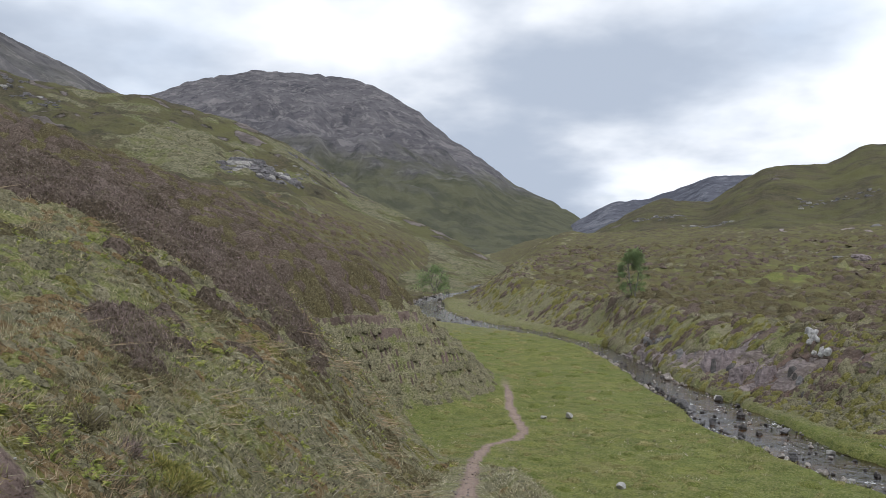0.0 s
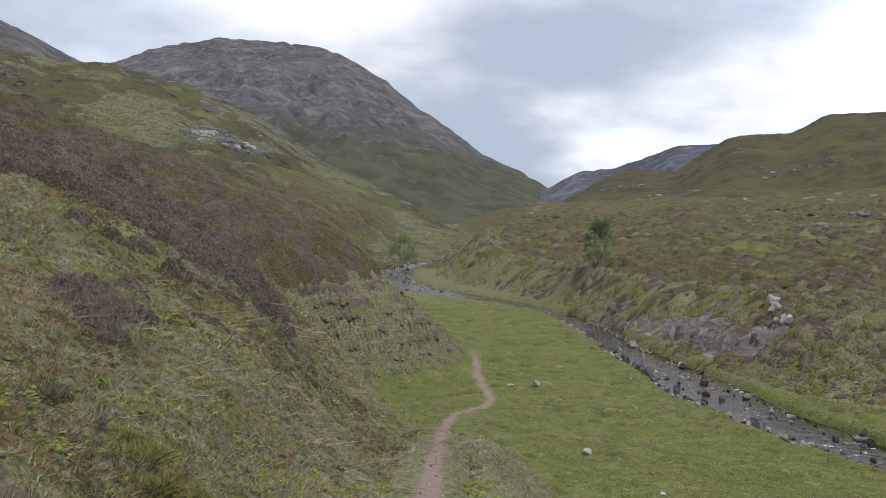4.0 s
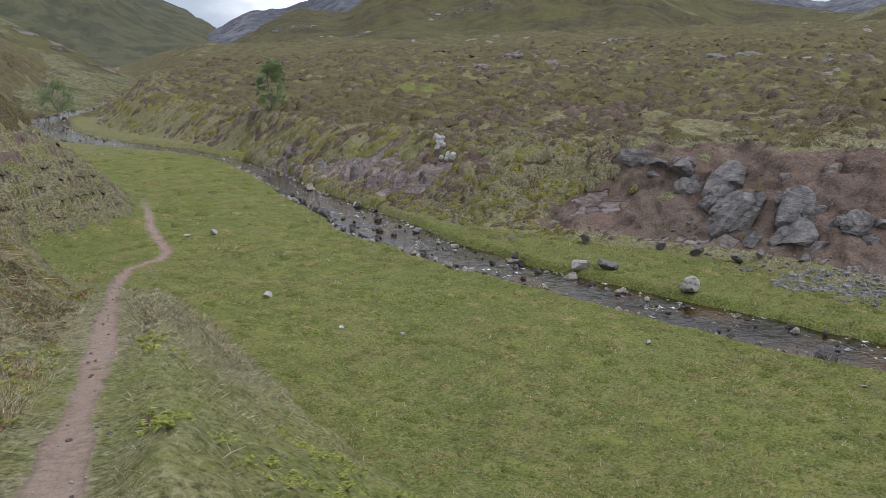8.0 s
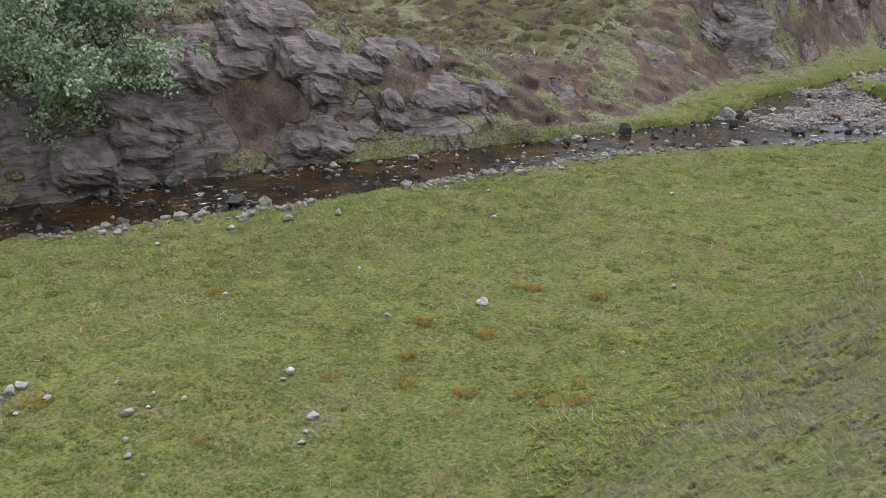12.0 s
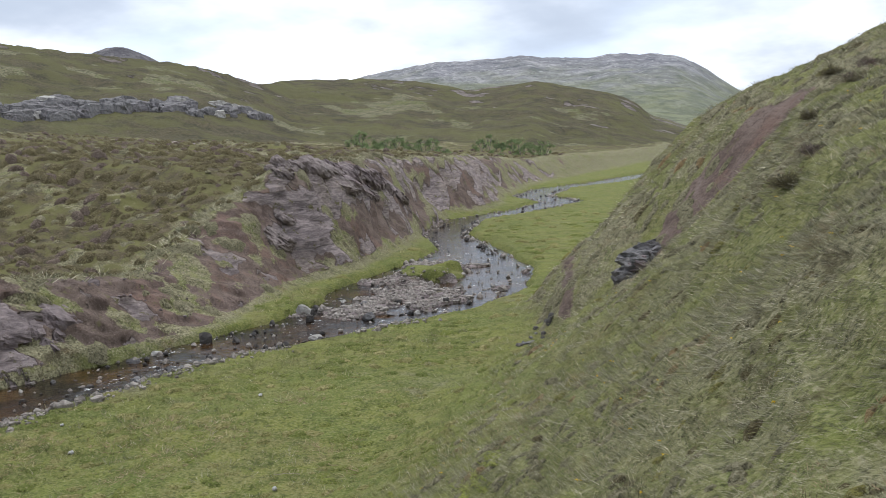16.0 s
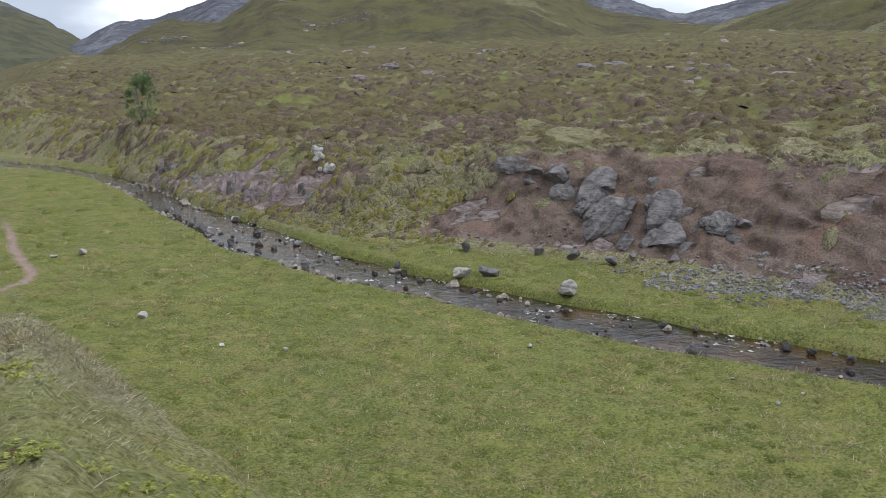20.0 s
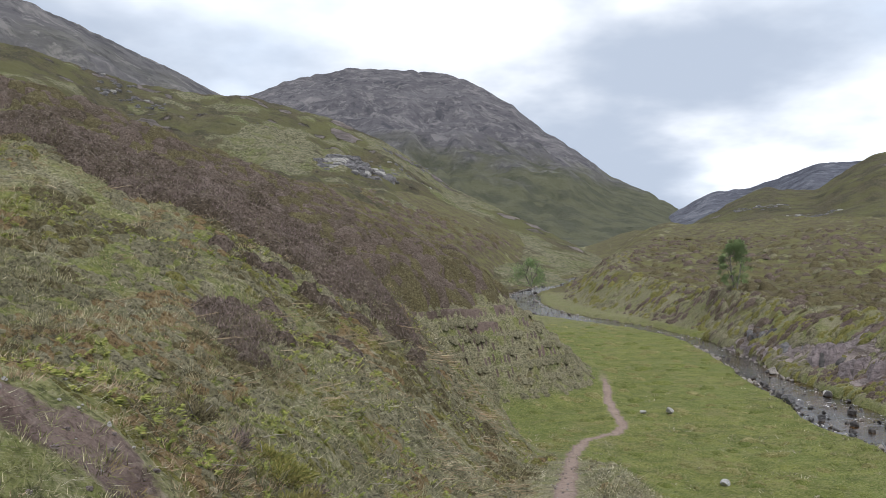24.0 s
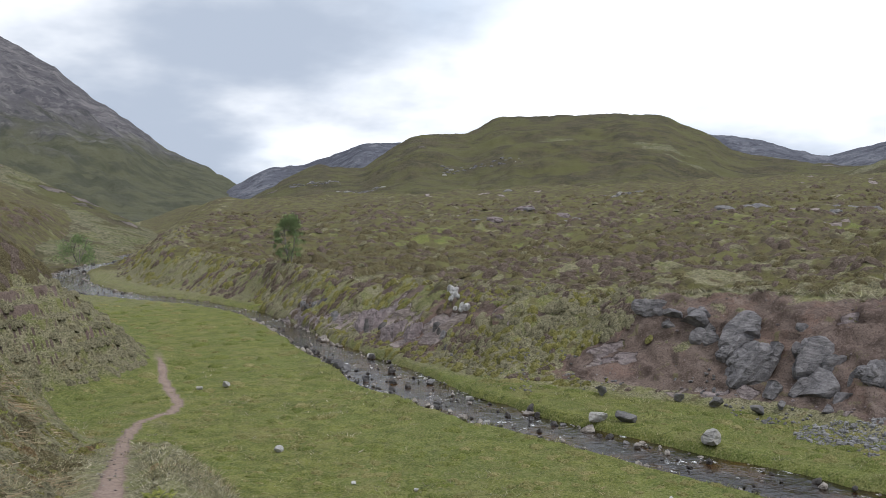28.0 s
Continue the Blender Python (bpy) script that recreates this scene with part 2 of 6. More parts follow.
    wt = smooth(29, 32, y) * (1 - smooth(54, 62, y)) * smooth(0.4, 1.4, d) * (1 - smooth(7, 9, d)) * (1 - smooth(1.5, 3, x))
    z += wt * 0.62 * 0.85 * (smooth(0.5, 0.95, ft) - ft) * smooth(0.3, 0.45, fbm(x, y, 2.6, 3, 181))
    riser = np.where(wt > 0.05, wt * smooth(0.48, 0.6, ft) * (1 - smooth(0.88, 0.98, ft)), riser)
    # channel
    u = sd - hw + 0.7 * mid
    z = np.where(z > fl - 0.6, z + (fl - 0.62 - z) * (1 - smooth(-0.15, 0.35, u)), z)
    # cobble bars and a small green island in the wide pool
    pool = smooth(-48, -44, y) * (1 - smooth(-31, -28, y)) * (sd < hw)
    bars = pool * smooth(0.59, 0.66, fbm(x, y, 2.4, 3, 95))
    isle = 1 - smooth(0.7, 1.3, np.hypot((x - 19.6) / 1.5, (y + 40.5) / 2.2) + 0.5 * mid)
    z = np.where(pool > 0, np.maximum(z, fl - 0.62 + 0.44 * bars + 0.6 * isle), z)
    # footpath bench
    pd, pa = seg_dist(x, y, PATH)
    pl = np.cumsum([0] + [math.dist(a, b) for a, b in zip(PATH, PATH[1:])])
    pz = np.interp(pa, [0, 2.5, 8, 20, 30.5, 33, 40, 80], [6.0, 5.8, 5.0, 3.1, 1.25, 0.95, 0.9, 1.1])
    k = (1 - smooth(0.28, 1.3 + 1.9 * (x < np.interp(pa, pl, [p[0] for p in PATH])), pd)) * (1 - smooth(34, 40, pa))
    z = z + (pz - z) * k
    z += 0.05 * fine
    # tussocks on the grassy slopes
    tus = np.abs(fbm(x, y, 0.62, 3, 111) - 0.5) * 2
    z += (0.17 * (tus - 0.3) + 0.34 * (fbm(x, y, 1.7, 3, 117) - 0.5) * smooth(3, 6, r)) * smooth(0.4, 1.6, d) * (1 - smooth(26, 40, r)) * smooth(0.3, 0.8, pd)
    z += 0.10 * (np.abs(fbm(x, y, 0.9, 3, 113) - 0.5) * 2 - 0.3) * flat * smooth(0.6, 1.5, u)
    # keep the ground below the eye where the camera stands
    side = smooth(-1.5, 1.0, x)
    z = z + (np.minimum(z, 5.75) - z) * (1 - smooth(1.5 + 1.2 * (1 - side), 4.5 + 1.2 * (1 - side), r))
    slope = dict(bars=bars, isle=isle * (pool > 0), z=z, face=face, stony=st, near=dn, d=d, q=q, e=e, cw=cw, sd=u, pd=pd, pa=pa, riser=riser, crest=t, flat=flat, big=big, mid=mid, fine=fine, fl=fl)
    return z, slope


def ground_z(x, y):
    return float(ground_fields(np.array([x]), np.array([y]))[0][0])


# ---- materials ----
class Mat:
    """A small builder of node materials in world-size coordinates."""

    def __init__(self, name):
        self.m = bpy.data.materials.new(name)
        self.m.use_nodes = True
        self.nt = self.m.node_tree
        self.n, self.l = self.nt.nodes, self.nt.links
        self.b = self.n["Principled BSDF"]
        self.pos = self.n.new("ShaderNodeNewGeometry").outputs["Position"]

    def put(self, sock, v):
        if isinstance(v, (int, float)):
            sock.default_value = v
        elif isinstance(v, tuple):
            sock.default_value = (*v, 1) if len(v) == 3 and len(sock.default_value) == 4 else v
        else:
            self.l.new(v, sock)

    def noise(self, size, detail=4, rough=0.55, stretch=(1, 1, 1), lo=0.0, hi=1.0, dist=0.0, turn=(0, 0, 0)):
        mp = self.n.new("ShaderNodeMapping")
        mp.inputs["Scale"].default_value = tuple(s / size for s in stretch)
        mp.inputs["Rotation"].default_value = tuple(radians(a) for a in turn)
        self.l.new(self.pos, mp.inputs[0])
        t = self.n.new("ShaderNodeTexNoise")
        t.inputs["Scale"].default_value, t.inputs["Detail"].default_value, t.inputs["Roughness"].default_value = 1, detail, rough
        t.inputs["Distortion"].default_value = dist
        self.l.new(mp.outputs[0], t.inputs["Vector"])
        return t.outputs[0] if (lo, hi) == (0.0, 1.0) else self.ramp(t.outputs[0], lo, hi)

    def cells(self, size, feature="F1", stretch=(1, 1, 1), out="Distance"):
        mp = self.n.new("ShaderNodeMapping")
        mp.inputs["Scale"].default_value = tuple(s / size for s in stretch)
        self.l.new(self.pos, mp.inputs[0])
        t = self.n.new("ShaderNodeTexVoronoi")
        t.feature = feature
        t.inputs["Scale"].default_value = 1
        self.l.new(mp.outputs[0], t.inputs["Vector"])
        return t.outputs[out]

    def ramp(self, v, lo, hi, a=0.0, b=1.0):
        r = self.n.new("ShaderNodeMapRange")
        r.interpolation_type = "SMOOTHSTEP"
        for k, x in zip(("From Min", "From Max", "To Min", "To Max"), (lo, hi, a, b)):
            r.inputs[k].default_value = x
        self.put(r.inputs["Value"], v)
        return r.outputs[0]

    def math(self, op, a, b=0.0):
        m = self.n.new("ShaderNodeMath")
        m.operation = op
        self.put(m.inputs[0], a), self.put(m.inputs[1], b)
        return m.outputs[0]

    def mix(self, fac, a, b):
        m = self.n.new("ShaderNodeMix")
        m.data_type = "RGBA"
        self.put(m.inputs[0], fac), self.put(m.inputs[6], a), self.put(m.inputs[7], b)
        return m.outputs[2]

    def attr(self, name):
        a = self.n.new("ShaderNodeAttribute")
        a.attribute_name = name
        return a.outputs["Fac"]

    def random(self):
        return self.n.new("ShaderNodeObjectInfo").outputs["Random"]

    def island(self):
        return self.n.new("ShaderNodeNewGeometry").outputs["Random Per Island"]

    def bump(self, h, strength, dist):
        b = self.n.new("ShaderNodeBump")
        b.inputs["Strength"].default_value, b.inputs["Distance"].default_value = strength, dist
        self.put(b.inputs["Height"], h)
        self.l.new(b.outputs[0], self.b.inputs["Normal"])

    def done(self, color, rough=0.9, spec=0.2, metal=0.0):
        self.put(self.b.inputs["Base Color"], color)
        self.put(self.b.inputs["Roughness"], rough)
        self.put(self.b.inputs["Specular IOR Level"], spec)
        self.put(self.b.inputs["Metallic"], metal)
        return self.m


def ground_material(name, far=False):
    m = Mat(name)
    k = 8.0 if far else 1.0
    fine, mid, big = m.noise(0.07 * k, 4, 0.65), m.noise(0.8 * k, 5, 0.6), m.noise(6.0 * k, 4)
    streak = m.noise(0.25 * k, 4, 0.6, (1, 1, 2.5))
    lush = m.mix(m.ramp(mid, 0.35, 0.65), (0.108, 0.128, 0.03), (0.19, 0.202, 0.052))
    lush = m.mix(m.ramp(m.noise(1.3 * k, 7, 0.72), 0.50, 0.60, 0, 0.5), lush, (0.215, 0.19, 0.085))
    lush = m.mix(m.ramp(m.noise(3.5 * k, 5, 0.6), 0.46, 0.6, 0, 0.4), lush, (0.128, 0.168, 0.042))
    lush = m.mix(m.ramp(m.noise(0.22 * k, 6, 0.72), 0.52, 0.62, 0, 0.6), lush, (0.20, 0.20, 0.072))
    lush = m.mix(m.ramp(m.noise(0.3 * k, 6, 0.72), 0.36, 0.45, 0.6, 0), lush, (0.05, 0.066, 0.022))
    lush = m.mix(m.ramp(fine, 0.51, 0.62, 0, 0.55), lush, (0.27, 0.265, 0.13))
    lush = m.mix(m.ramp(fine, 0.37, 0.48, 0.65, 0), lush, (0.05, 0.063, 0.022))
    olive = m.mix(m.ramp(streak, 0.35, 0.65), (0.15, 0.142, 0.08), (0.265, 0.245, 0.152))
    olive = m.mix(m.ramp(m.noise(1.6 * k, 6, 0.68), 0.5, 0.62, 0, 0.75), olive, (0.145, 0.165, 0.05))
    olive = m.mix(m.ramp(m.noise(1.1 * k, 6, 0.7), 0.56, 0.66, 0, 0.6), olive, (0.17, 0.115, 0.06))
    olive = m.mix(m.ramp(fine, 0.52, 0.63, 0, 0.7), olive, (0.38, 0.345, 0.24))
    olive = m.mix(m.ramp(fine, 0.37, 0.48, 0.8, 0), olive, (0.05, 0.044, 0.032))
    olive = m.mix(m.ramp(m.noise(0.9 * k, 6, 0.68, dist=0.3), 0.53, 0.62, 0, 0.5), olive, (0.195, 0.205, 0.066))
    olive = m.mix(m.ramp(m.noise(0.62 * k, 6, 0.68), 0.56, 0.65, 0, 0.7), olive, (0.085, 0.066, 0.042))
    heath = m.mix(m.ramp(mid, 0.38, 0.62), (0.068, 0.056, 0.036), (0.125, 0.10, 0.06))
    heath = m.mix(m.ramp(fine, 0.37, 0.5, 0.8, 0), heath, (0.035, 0.032, 0.02))
    heath = m.mix(m.ramp(fine, 0.53, 0.64, 0, 0.5), heath, (0.21, 0.175, 0.13))
    heath = m.mix(m.ramp(m.noise(1.4 * k, 7, 0.7), 0.46, 0.58, 0, 0.75), heath, (0.135, 0.13, 0.05))
    heath = m.mix(m.ramp(m.noise(4.5 * k, 6, 0.68), 0.5, 0.6, 0, 0.6), heath, (0.15, 0.145, 0.055))
    bed = m.noise(0.5 * k, 7, 0.68, (1, 0.45, 2.6), dist=0.5, turn=(14, 0, 0))
    rock = m.mix(m.ramp(bed, 0.36, 0.64), (0.17, 0.14, 0.143), (0.385, 0.325, 0.322))
    rock = m.mix(m.ramp(m.noise(3.0 * k, 4), 0.46, 0.62, 0, 0.75), rock, m.mix(m.ramp(bed, 0.35, 0.65), (0.19, 0.152, 0.14), (0.40, 0.335, 0.305)))
    rock = m.mix(m.ramp(m.noise(0.13 * k, 5, 0.7), 0.60, 0.74), rock, (0.40, 0.375, 0.35))
    earth = m.mix(m.ramp(m.noise(0.9 * k, 6, 0.65, (1, 1, 0.6), dist=0.4), 0.36, 0.62), (0.09, 0.064, 0.056), (0.175, 0.13, 0.113))
    earth = m.mix(m.ramp(m.noise(1.6 * k, 6, 0.65, (1, 0.4, 1.3), dist=0.5, turn=(35, 0, 0)), 0.52, 0.66, 0, 0.6), earth, (0.225, 0.175, 0.158))
    earth = m.mix(m.ramp(m.noise(1.1 * k, 6, 0.7, (1, 1, 0.5), dist=0.4), 0.36, 0.46, 0.7, 0), earth, (0.075, 0.052, 0.046))
    earth = m.mix(m.ramp(m.noise(2.8 * k, 6, 0.66, (1, 1, 0.8), dist=0.6), 0.52, 0.64, 0, 0.7), earth, (0.20, 0.128, 0.105))
    earth = m.mix(m.ramp(m.noise(2.2 * k, 7, 0.7, (1, 0.5, 1.5), dist=0.8, turn=(-30, 0, 0)), 0.58, 0.68, 0, 0.7), earth, (0.27, 0.21, 0.185))
    earth = m.mix(m.ramp(fine, 0.52, 0.70, 0, 0.7), earth, (0.235, 0.185, 0.165))
    earth = m.mix(m.ramp(fine, 0.36, 0.47, 0.7, 0), earth, (0.07, 0.05, 0.043))
    c = m.mix(m.attr("lush"), olive, lush)
    jit = m.math("ADD", m.attr("heath"), m.math("MULTIPLY", m.math("SUBTRACT", m.noise(0.5 * k, 7, 0.75), 0.5), 2.0 if far else 1.2))
    c = m.mix(m.ramp(jit, 0.3 if far else 0.38, 0.72 if far else 0.62), c, heath)
    jit = m.math("ADD", m.attr("earth"), m.math("MULTIPLY", m.math("SUBTRACT", m.noise(0.35 * k, 6, 0.7), 0.5), 0.9))
    c = m.mix(m.ramp(jit, 0.4, 0.58), c, earth)
    c = m.mix(m.math("MULTIPLY", m.attr("worn"), m.ramp(m.noise(0.12 * k, 5, 0.7), 0.3, 0.6, 0.55, 0.95)), c, (0.35, 0.265, 0.222))
    jit = m.math("ADD", m.attr("rock"), m.math("MULTIPLY", m.math("SUBTRACT", m.noise(0.7 * k, 7, 0.75), 0.5), 1.6 if far else 0.9))
    rk = m.ramp(jit, 0.42, 0.56)
    c = m.mix(rk, c, rock)
    lich = m.math("MULTIPLY", m.math("ADD", m.attr("earth"), rk), m.ramp(m.noise(0.6 * k, 6, 0.72), 0.56, 0.66, 0, 0.7))
    c = m.mix(m.ramp(lich, 0.0, 1.0), c, (0.15, 0.135, 0.07))
    c = m.mix(m.ramp(big, 0.3, 0.7, 0, 0.2), c, m.mix(0.5, c, (0.05, 0.06, 0.03)))
    if far:
        c = m.mix(0.32, c, (0.055, 0.06, 0.036))
    c = m.mix(0.04, c, (0.16, 0.145, 0.13))
    relief = m.math("ADD", m.math("MULTIPLY", fine, 0.35), m.math("MULTIPLY", m.noise(0.3 * k, 5, 0.65), 0.6))
    relief = m.math("ADD", relief, m.math("MULTIPLY", m.math("MULTIPLY", bed, 2.6), rk))
    m.bump(relief, 1.0, 0.16 * k)
    return m.done(c, 0.95, 0.08)


GROUND = ground_material("moor_ground")
HILL = ground_material("hill_ground", far=True)


def mountain_material(name, lo, hi, tint=(1, 1, 1)):
    m = Mat(name)
    sep = m.n.new("ShaderNodeSeparateXYZ")
    m.l.new(m.pos, sep.inputs[0])
    band = m.noise(34, 6, 0.65, (0.22, 0.22, 1), dist=1.2)
    gully = m.noise(60, 7, 0.68, (1, 1, 0.4), dist=0.8)
    c = m.mix(m.ramp(band, 0.36, 0.64), (0.098, 0.094, 0.104), (0.145, 0.138, 0.147))
    c = m.mix(m.ramp(gully, 0.53, 0.63, 0, 0.6), c, (0.225, 0.21, 0.212))
    c = m.mix(m.ramp(gully, 0.37, 0.46, 0.75, 0), c, (0.062, 0.062, 0.072))
    c = m.mix(m.ramp(m.noise(20, 7, 0.72, (1, 1, 0.55), dist=0.5), 0.53, 0.62, 0, 0.55), c, (0.25, 0.235, 0.235))
    c = m.mix(m.ramp(m.noise(16, 7, 0.72, (1, 1, 0.5)), 0.38, 0.47, 0.6, 0), c, (0.055, 0.055, 0.062))
    up = m.math("ADD", sep.outputs[2], m.math("MULTIPLY", m.math("SUBTRACT", m.noise(120, 5, 0.6), 0.5), 240))
    grass = m.mix(m.ramp(m.noise(40, 4), 0.4, 0.6), (0.07, 0.075, 0.046), (0.105, 0.108, 0.062))
    c = m.mix(m.ramp(up, lo, hi, 0.85, 0), c, grass)
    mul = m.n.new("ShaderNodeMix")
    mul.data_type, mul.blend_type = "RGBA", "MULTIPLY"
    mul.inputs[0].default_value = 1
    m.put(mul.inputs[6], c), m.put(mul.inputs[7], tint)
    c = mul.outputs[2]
    m.bump(m.math("ADD", m.noise(30, 6, 0.65, (1, 1, 0.5)), m.math("MULTIPLY", band, 0.35)), 0.9, 16)
    return m.done(c, 0.95, 0.05)


MOUNTAIN = mountain_material("mountain_scree", 110, 205)
# bluish tint paints the haze of distance into the scree colour
FAR_HILL = mountain_material("far_hill_scree_haze", -60, 40, (0.92, 1.0, 1.12))
WEST_HILL = mountain_material("west_hill_scree", 30, 130, (1.15, 1.15, 1.1))
# colour about doubled: haze and patchy sunlight painted over the scree
SOUTH_HILL = mountain_material("south_hill_scree_haze", 20, 190, (1.9, 2.0, 2.0))


def mesh_object(name, verts, faces, material, parent=None, smooth_faces=True):
    me = bpy.data.meshes.new(name)
    verts, faces = np.asarray(verts, np.float32), np.asarray(faces, np.int32)
    me.vertices.add(len(verts))
    me.vertices.foreach_set("co", verts.ravel())
    w = faces.shape[1]
    me.loops.add(faces.size)
    me.loops.foreach_set("vertex_index", faces.ravel())
    me.polygons.add(len(faces))
    me.polygons.foreach_set("loop_start", np.arange(0, faces.size, w, dtype=np.int32))
    me.polygons.foreach_set("use_smooth", np.full(len(faces), smooth_faces))
    me.update(calc_edges=True)
    me.validate()
    if material:
        me.materials.append(material)
    ob = new(name, me)
    if parent:
        ob.parent = parent
    return ob


def add_attr(ob, name, values):
    a = ob.data.attributes.new(name, "FLOAT", "POINT")
    a.data.foreach_set("value", np.clip(values, 0, 1).astype(np.float32).ravel())


def grid_faces(nr, nc, wrap=False):
    r, c = np.meshgrid(np.arange(nr - 1), np.arange(nc if wrap else nc - 1), indexing="ij")
    c2 = (c + 1) % nc
    return np.stack([r * nc + c, r * nc + c2, (r + 1) * nc + c2, (r + 1) * nc + c], -1).reshape(-1, 4)


# ---- ground sheet: rings round the standing place, out to the horizon ----
SPUR_HEATHER = [(-3.7, 20.3), (-4.5, 20.9), (-5.4, 21.4), (-7.3, 21.9), (-9.4, 21.9), (-14, 22.6)]
# wet green flushes across the moor
FLUSH_A = [(33, 128), (38, 112), (36, 96), (33, 87), (38, 84)]
FLUSH_B = [(64, 88), (66, 76), (68, 66), (70, 52), (72, 30), (70, 5)]
SCRUB = [(-4.7, 13.3), (-4.1, 12.4)]


def ground_cover(x, y, f):
    d, q, e, cw = f["d"], f["q"], f["e"], f["cw"]
    m = e - cw
    n1, n2, n3 = fbm(x, y, 7, 4, 41), fbm(x, y, 2.0, 4, 43), fbm(x, y, 16, 4, 45)
    n4 = fbm(x, y, 0.9, 4, 49)
    lush = f["flat"] * smooth(0.25, 0.5, n2 + 0.2) * (1 - 0.6 * smooth(66, 84, y))
    lush = np.maximum(lush, (0.3 + 0.5 * smooth(10, 30, y)) * smooth(5, 11, m) * smooth(0.46, 0.56, n3) * smooth(0.48, 0.57, 0.45 * n2 + 0.55 * n4))
    rr = np.hypot(x, y)
    flush = np.minimum(seg_dist(x, y, FLUSH_A)[0], seg_dist(x, y, FLUSH_B)[0]) * 0.12 + 1.6 * (0.5 * n1 + 0.5 * n2 - 0.5)
    lush = np.maximum(lush, 0.95 * (1 - smooth(0.3, 0.62, flush)) * (m > 3))
    strip = smooth(86, 95, rr) * (1 - smooth(110, 120, rr)) * smooth(4, 9, m) * smooth(-10, 15, y)
    lush = np.maximum(lush, 0.95 * strip * smooth(0.38, 0.5, n1 * 0.5 + n2 * 0.5))
    lush = np.maximum(lush, 0.6 * smooth(0.50, 0.62, n1) * smooth(6, 9, d) * (1 - 0.6 * smooth(16, 22, y)))
    lush = np.maximum(lush, 0.6 * smooth(0.1, 0.5, q) * (1 - smooth(0.9, 1.2, q)) * smooth(30, 42, y) * smooth(0.4, 0.55, n2) * (1 - 0.6 * smooth(60, 75, y)))
    lush = np.maximum(lush, 0.9 * (d > -2) * (1 - smooth(3, 7.2, d + 3 * (n2 - 0.5))) * (1 - smooth(9, 15, y)) * smooth(-12, -6, y))
    lush = np.maximum(lush, (d > -2) * (1 - smooth(0, 8, d + 3 * (n2 - 0.5))) * (1 - smooth(-9, -5, y)) * smooth(-28, -22, y) * 0.85)
    lush = np.maximum(lush, 0.7 * smooth(0.5, 0.6, n2) * smooth(0.5, 1.5, d) * (1 - smooth(-5, -1, y)))
    band, _ = seg_dist(x, y, SPUR_HEATHER)
    heath = smooth(-0.4, 2.0, m + 2 * (n2 - 0.5)) * (0.38 + 0.62 * smooth(0.38, 0.52, n3 * 0.35 + n2 * 0.4 + n4 * 0.25)) * (1 - 0.85 * lush)
    heath = np.maximum(heath, 0.8 * smooth(28, 38, y) * smooth(0.2, 0.6, q) * smooth(0.5, 0.6, 0.5 * n2 + 0.5 * n4))
    heath = np.maximum(heath, smooth(50, 66, y) * smooth(0.45, 0.9, q) * smooth(0.33, 0.42, n2))
    heath = np.maximum(heath, smooth(8, 11, d) * smooth(30, 36, y) * smooth(0.26, 0.38, n1))
    heath = np.maximum(heath, 0.8 * smooth(48, 62, y) * smooth(0.5, 3, d) * smooth(0.34, 0.48, n1 * 0.6 + n2 * 0.4))
    heath = np.maximum(heath, 1 - smooth(0.7, 1.7, band + 3.0 * (n2 - 0.5)))
    heath = np.maximum(heath, 1 - smooth(0.05, 0.6, seg_dist(x, y, SCRUB)[0] + 1.8 * (n4 - 0.5)))
    heath = np.maximum(heath, 0.75 * smooth(38, 42, y) * smooth(0.8, 2.5, d) * (1 - smooth(9, 13, d)) * smooth(0.42, 0.55, n2))
    rim, _ = seg_dist(x, y, [(0.6, 27.2), (-1.9, 24.9), (-3.2, 22.9), (-3.5, 22.4)])
    lush = np.maximum(lush, 0.8 * (1 - smooth(0.4, 1.2, rim)))
    rise_ = smooth(8, 11, rr) * (1 - smooth(19, 22, rr)) * smooth(-40, -34, np.degrees(np.arctan2(x, y))) * (1 - smooth(-17, -12, np.degrees(np.arctan2(x, y)))) * (y > 0)
    lush = np.maximum(lush, 0.85 * rise_ * smooth(0.42, 0.54, 0.5 * n2 + 0.5 * n4))
    slope_n = smooth(-6, -2, y) * smooth(0.2, 1.2, d) * (1 - smooth(11, 14, d))
    heath = np.maximum(heath, 0.5 * slope_n * smooth(8, 12, y) * smooth(0.57, 0.66, 0.55 * n4 + 0.45 * n2))
    heath = np.maximum(heath, (0.45 + 0.5 * smooth(3, 8, d)) * smooth(0.3, 1.6, f["crest"]) * smooth(0.6, 2.2, d) * (1 - smooth(38, 50, y)) * smooth(0.28, 0.4, n2) * smooth(-3, 0, -x))
    z = f["z"]
    v1, v2 = fbm(y, z * 1.6, 3.2, 4, 81), fbm(y + 0.6 * z, z * 2.0, 1.3, 4, 83)
    face = smooth(0.02, 0.14, q) * (1 - smooth(0.82, 1.0, q + 0.3 * (n2 - 0.5)))
    bare = knots(y, [(-200, 0.1), (-135, 0.3), (-110, 0.62), (-64, 0.72), (-55, 0.8), (-44, 0.85), (-36, 0.7), (-30, 0.5), (-24, 0.75), (-10, 0.9), (0, 1), (14, 1), (26, 1), (31, 0.75), (34, 0.4), (40, 0.45), (52, 0.3), (58, 0.0), (260, 0)])
    earth = face * smooth(0.3, 0.62, bare + 0.9 * (v1 - 0.5) + 0.7 * (v2 - 0.5))
    rock = face * smooth(0.44, 0.62, knots(y, STONY) * 0.62 + 1.1 * (v1 - 0.5) + 0.8 * (v2 - 0.45)) * smooth(0.1, 0.5, bare)
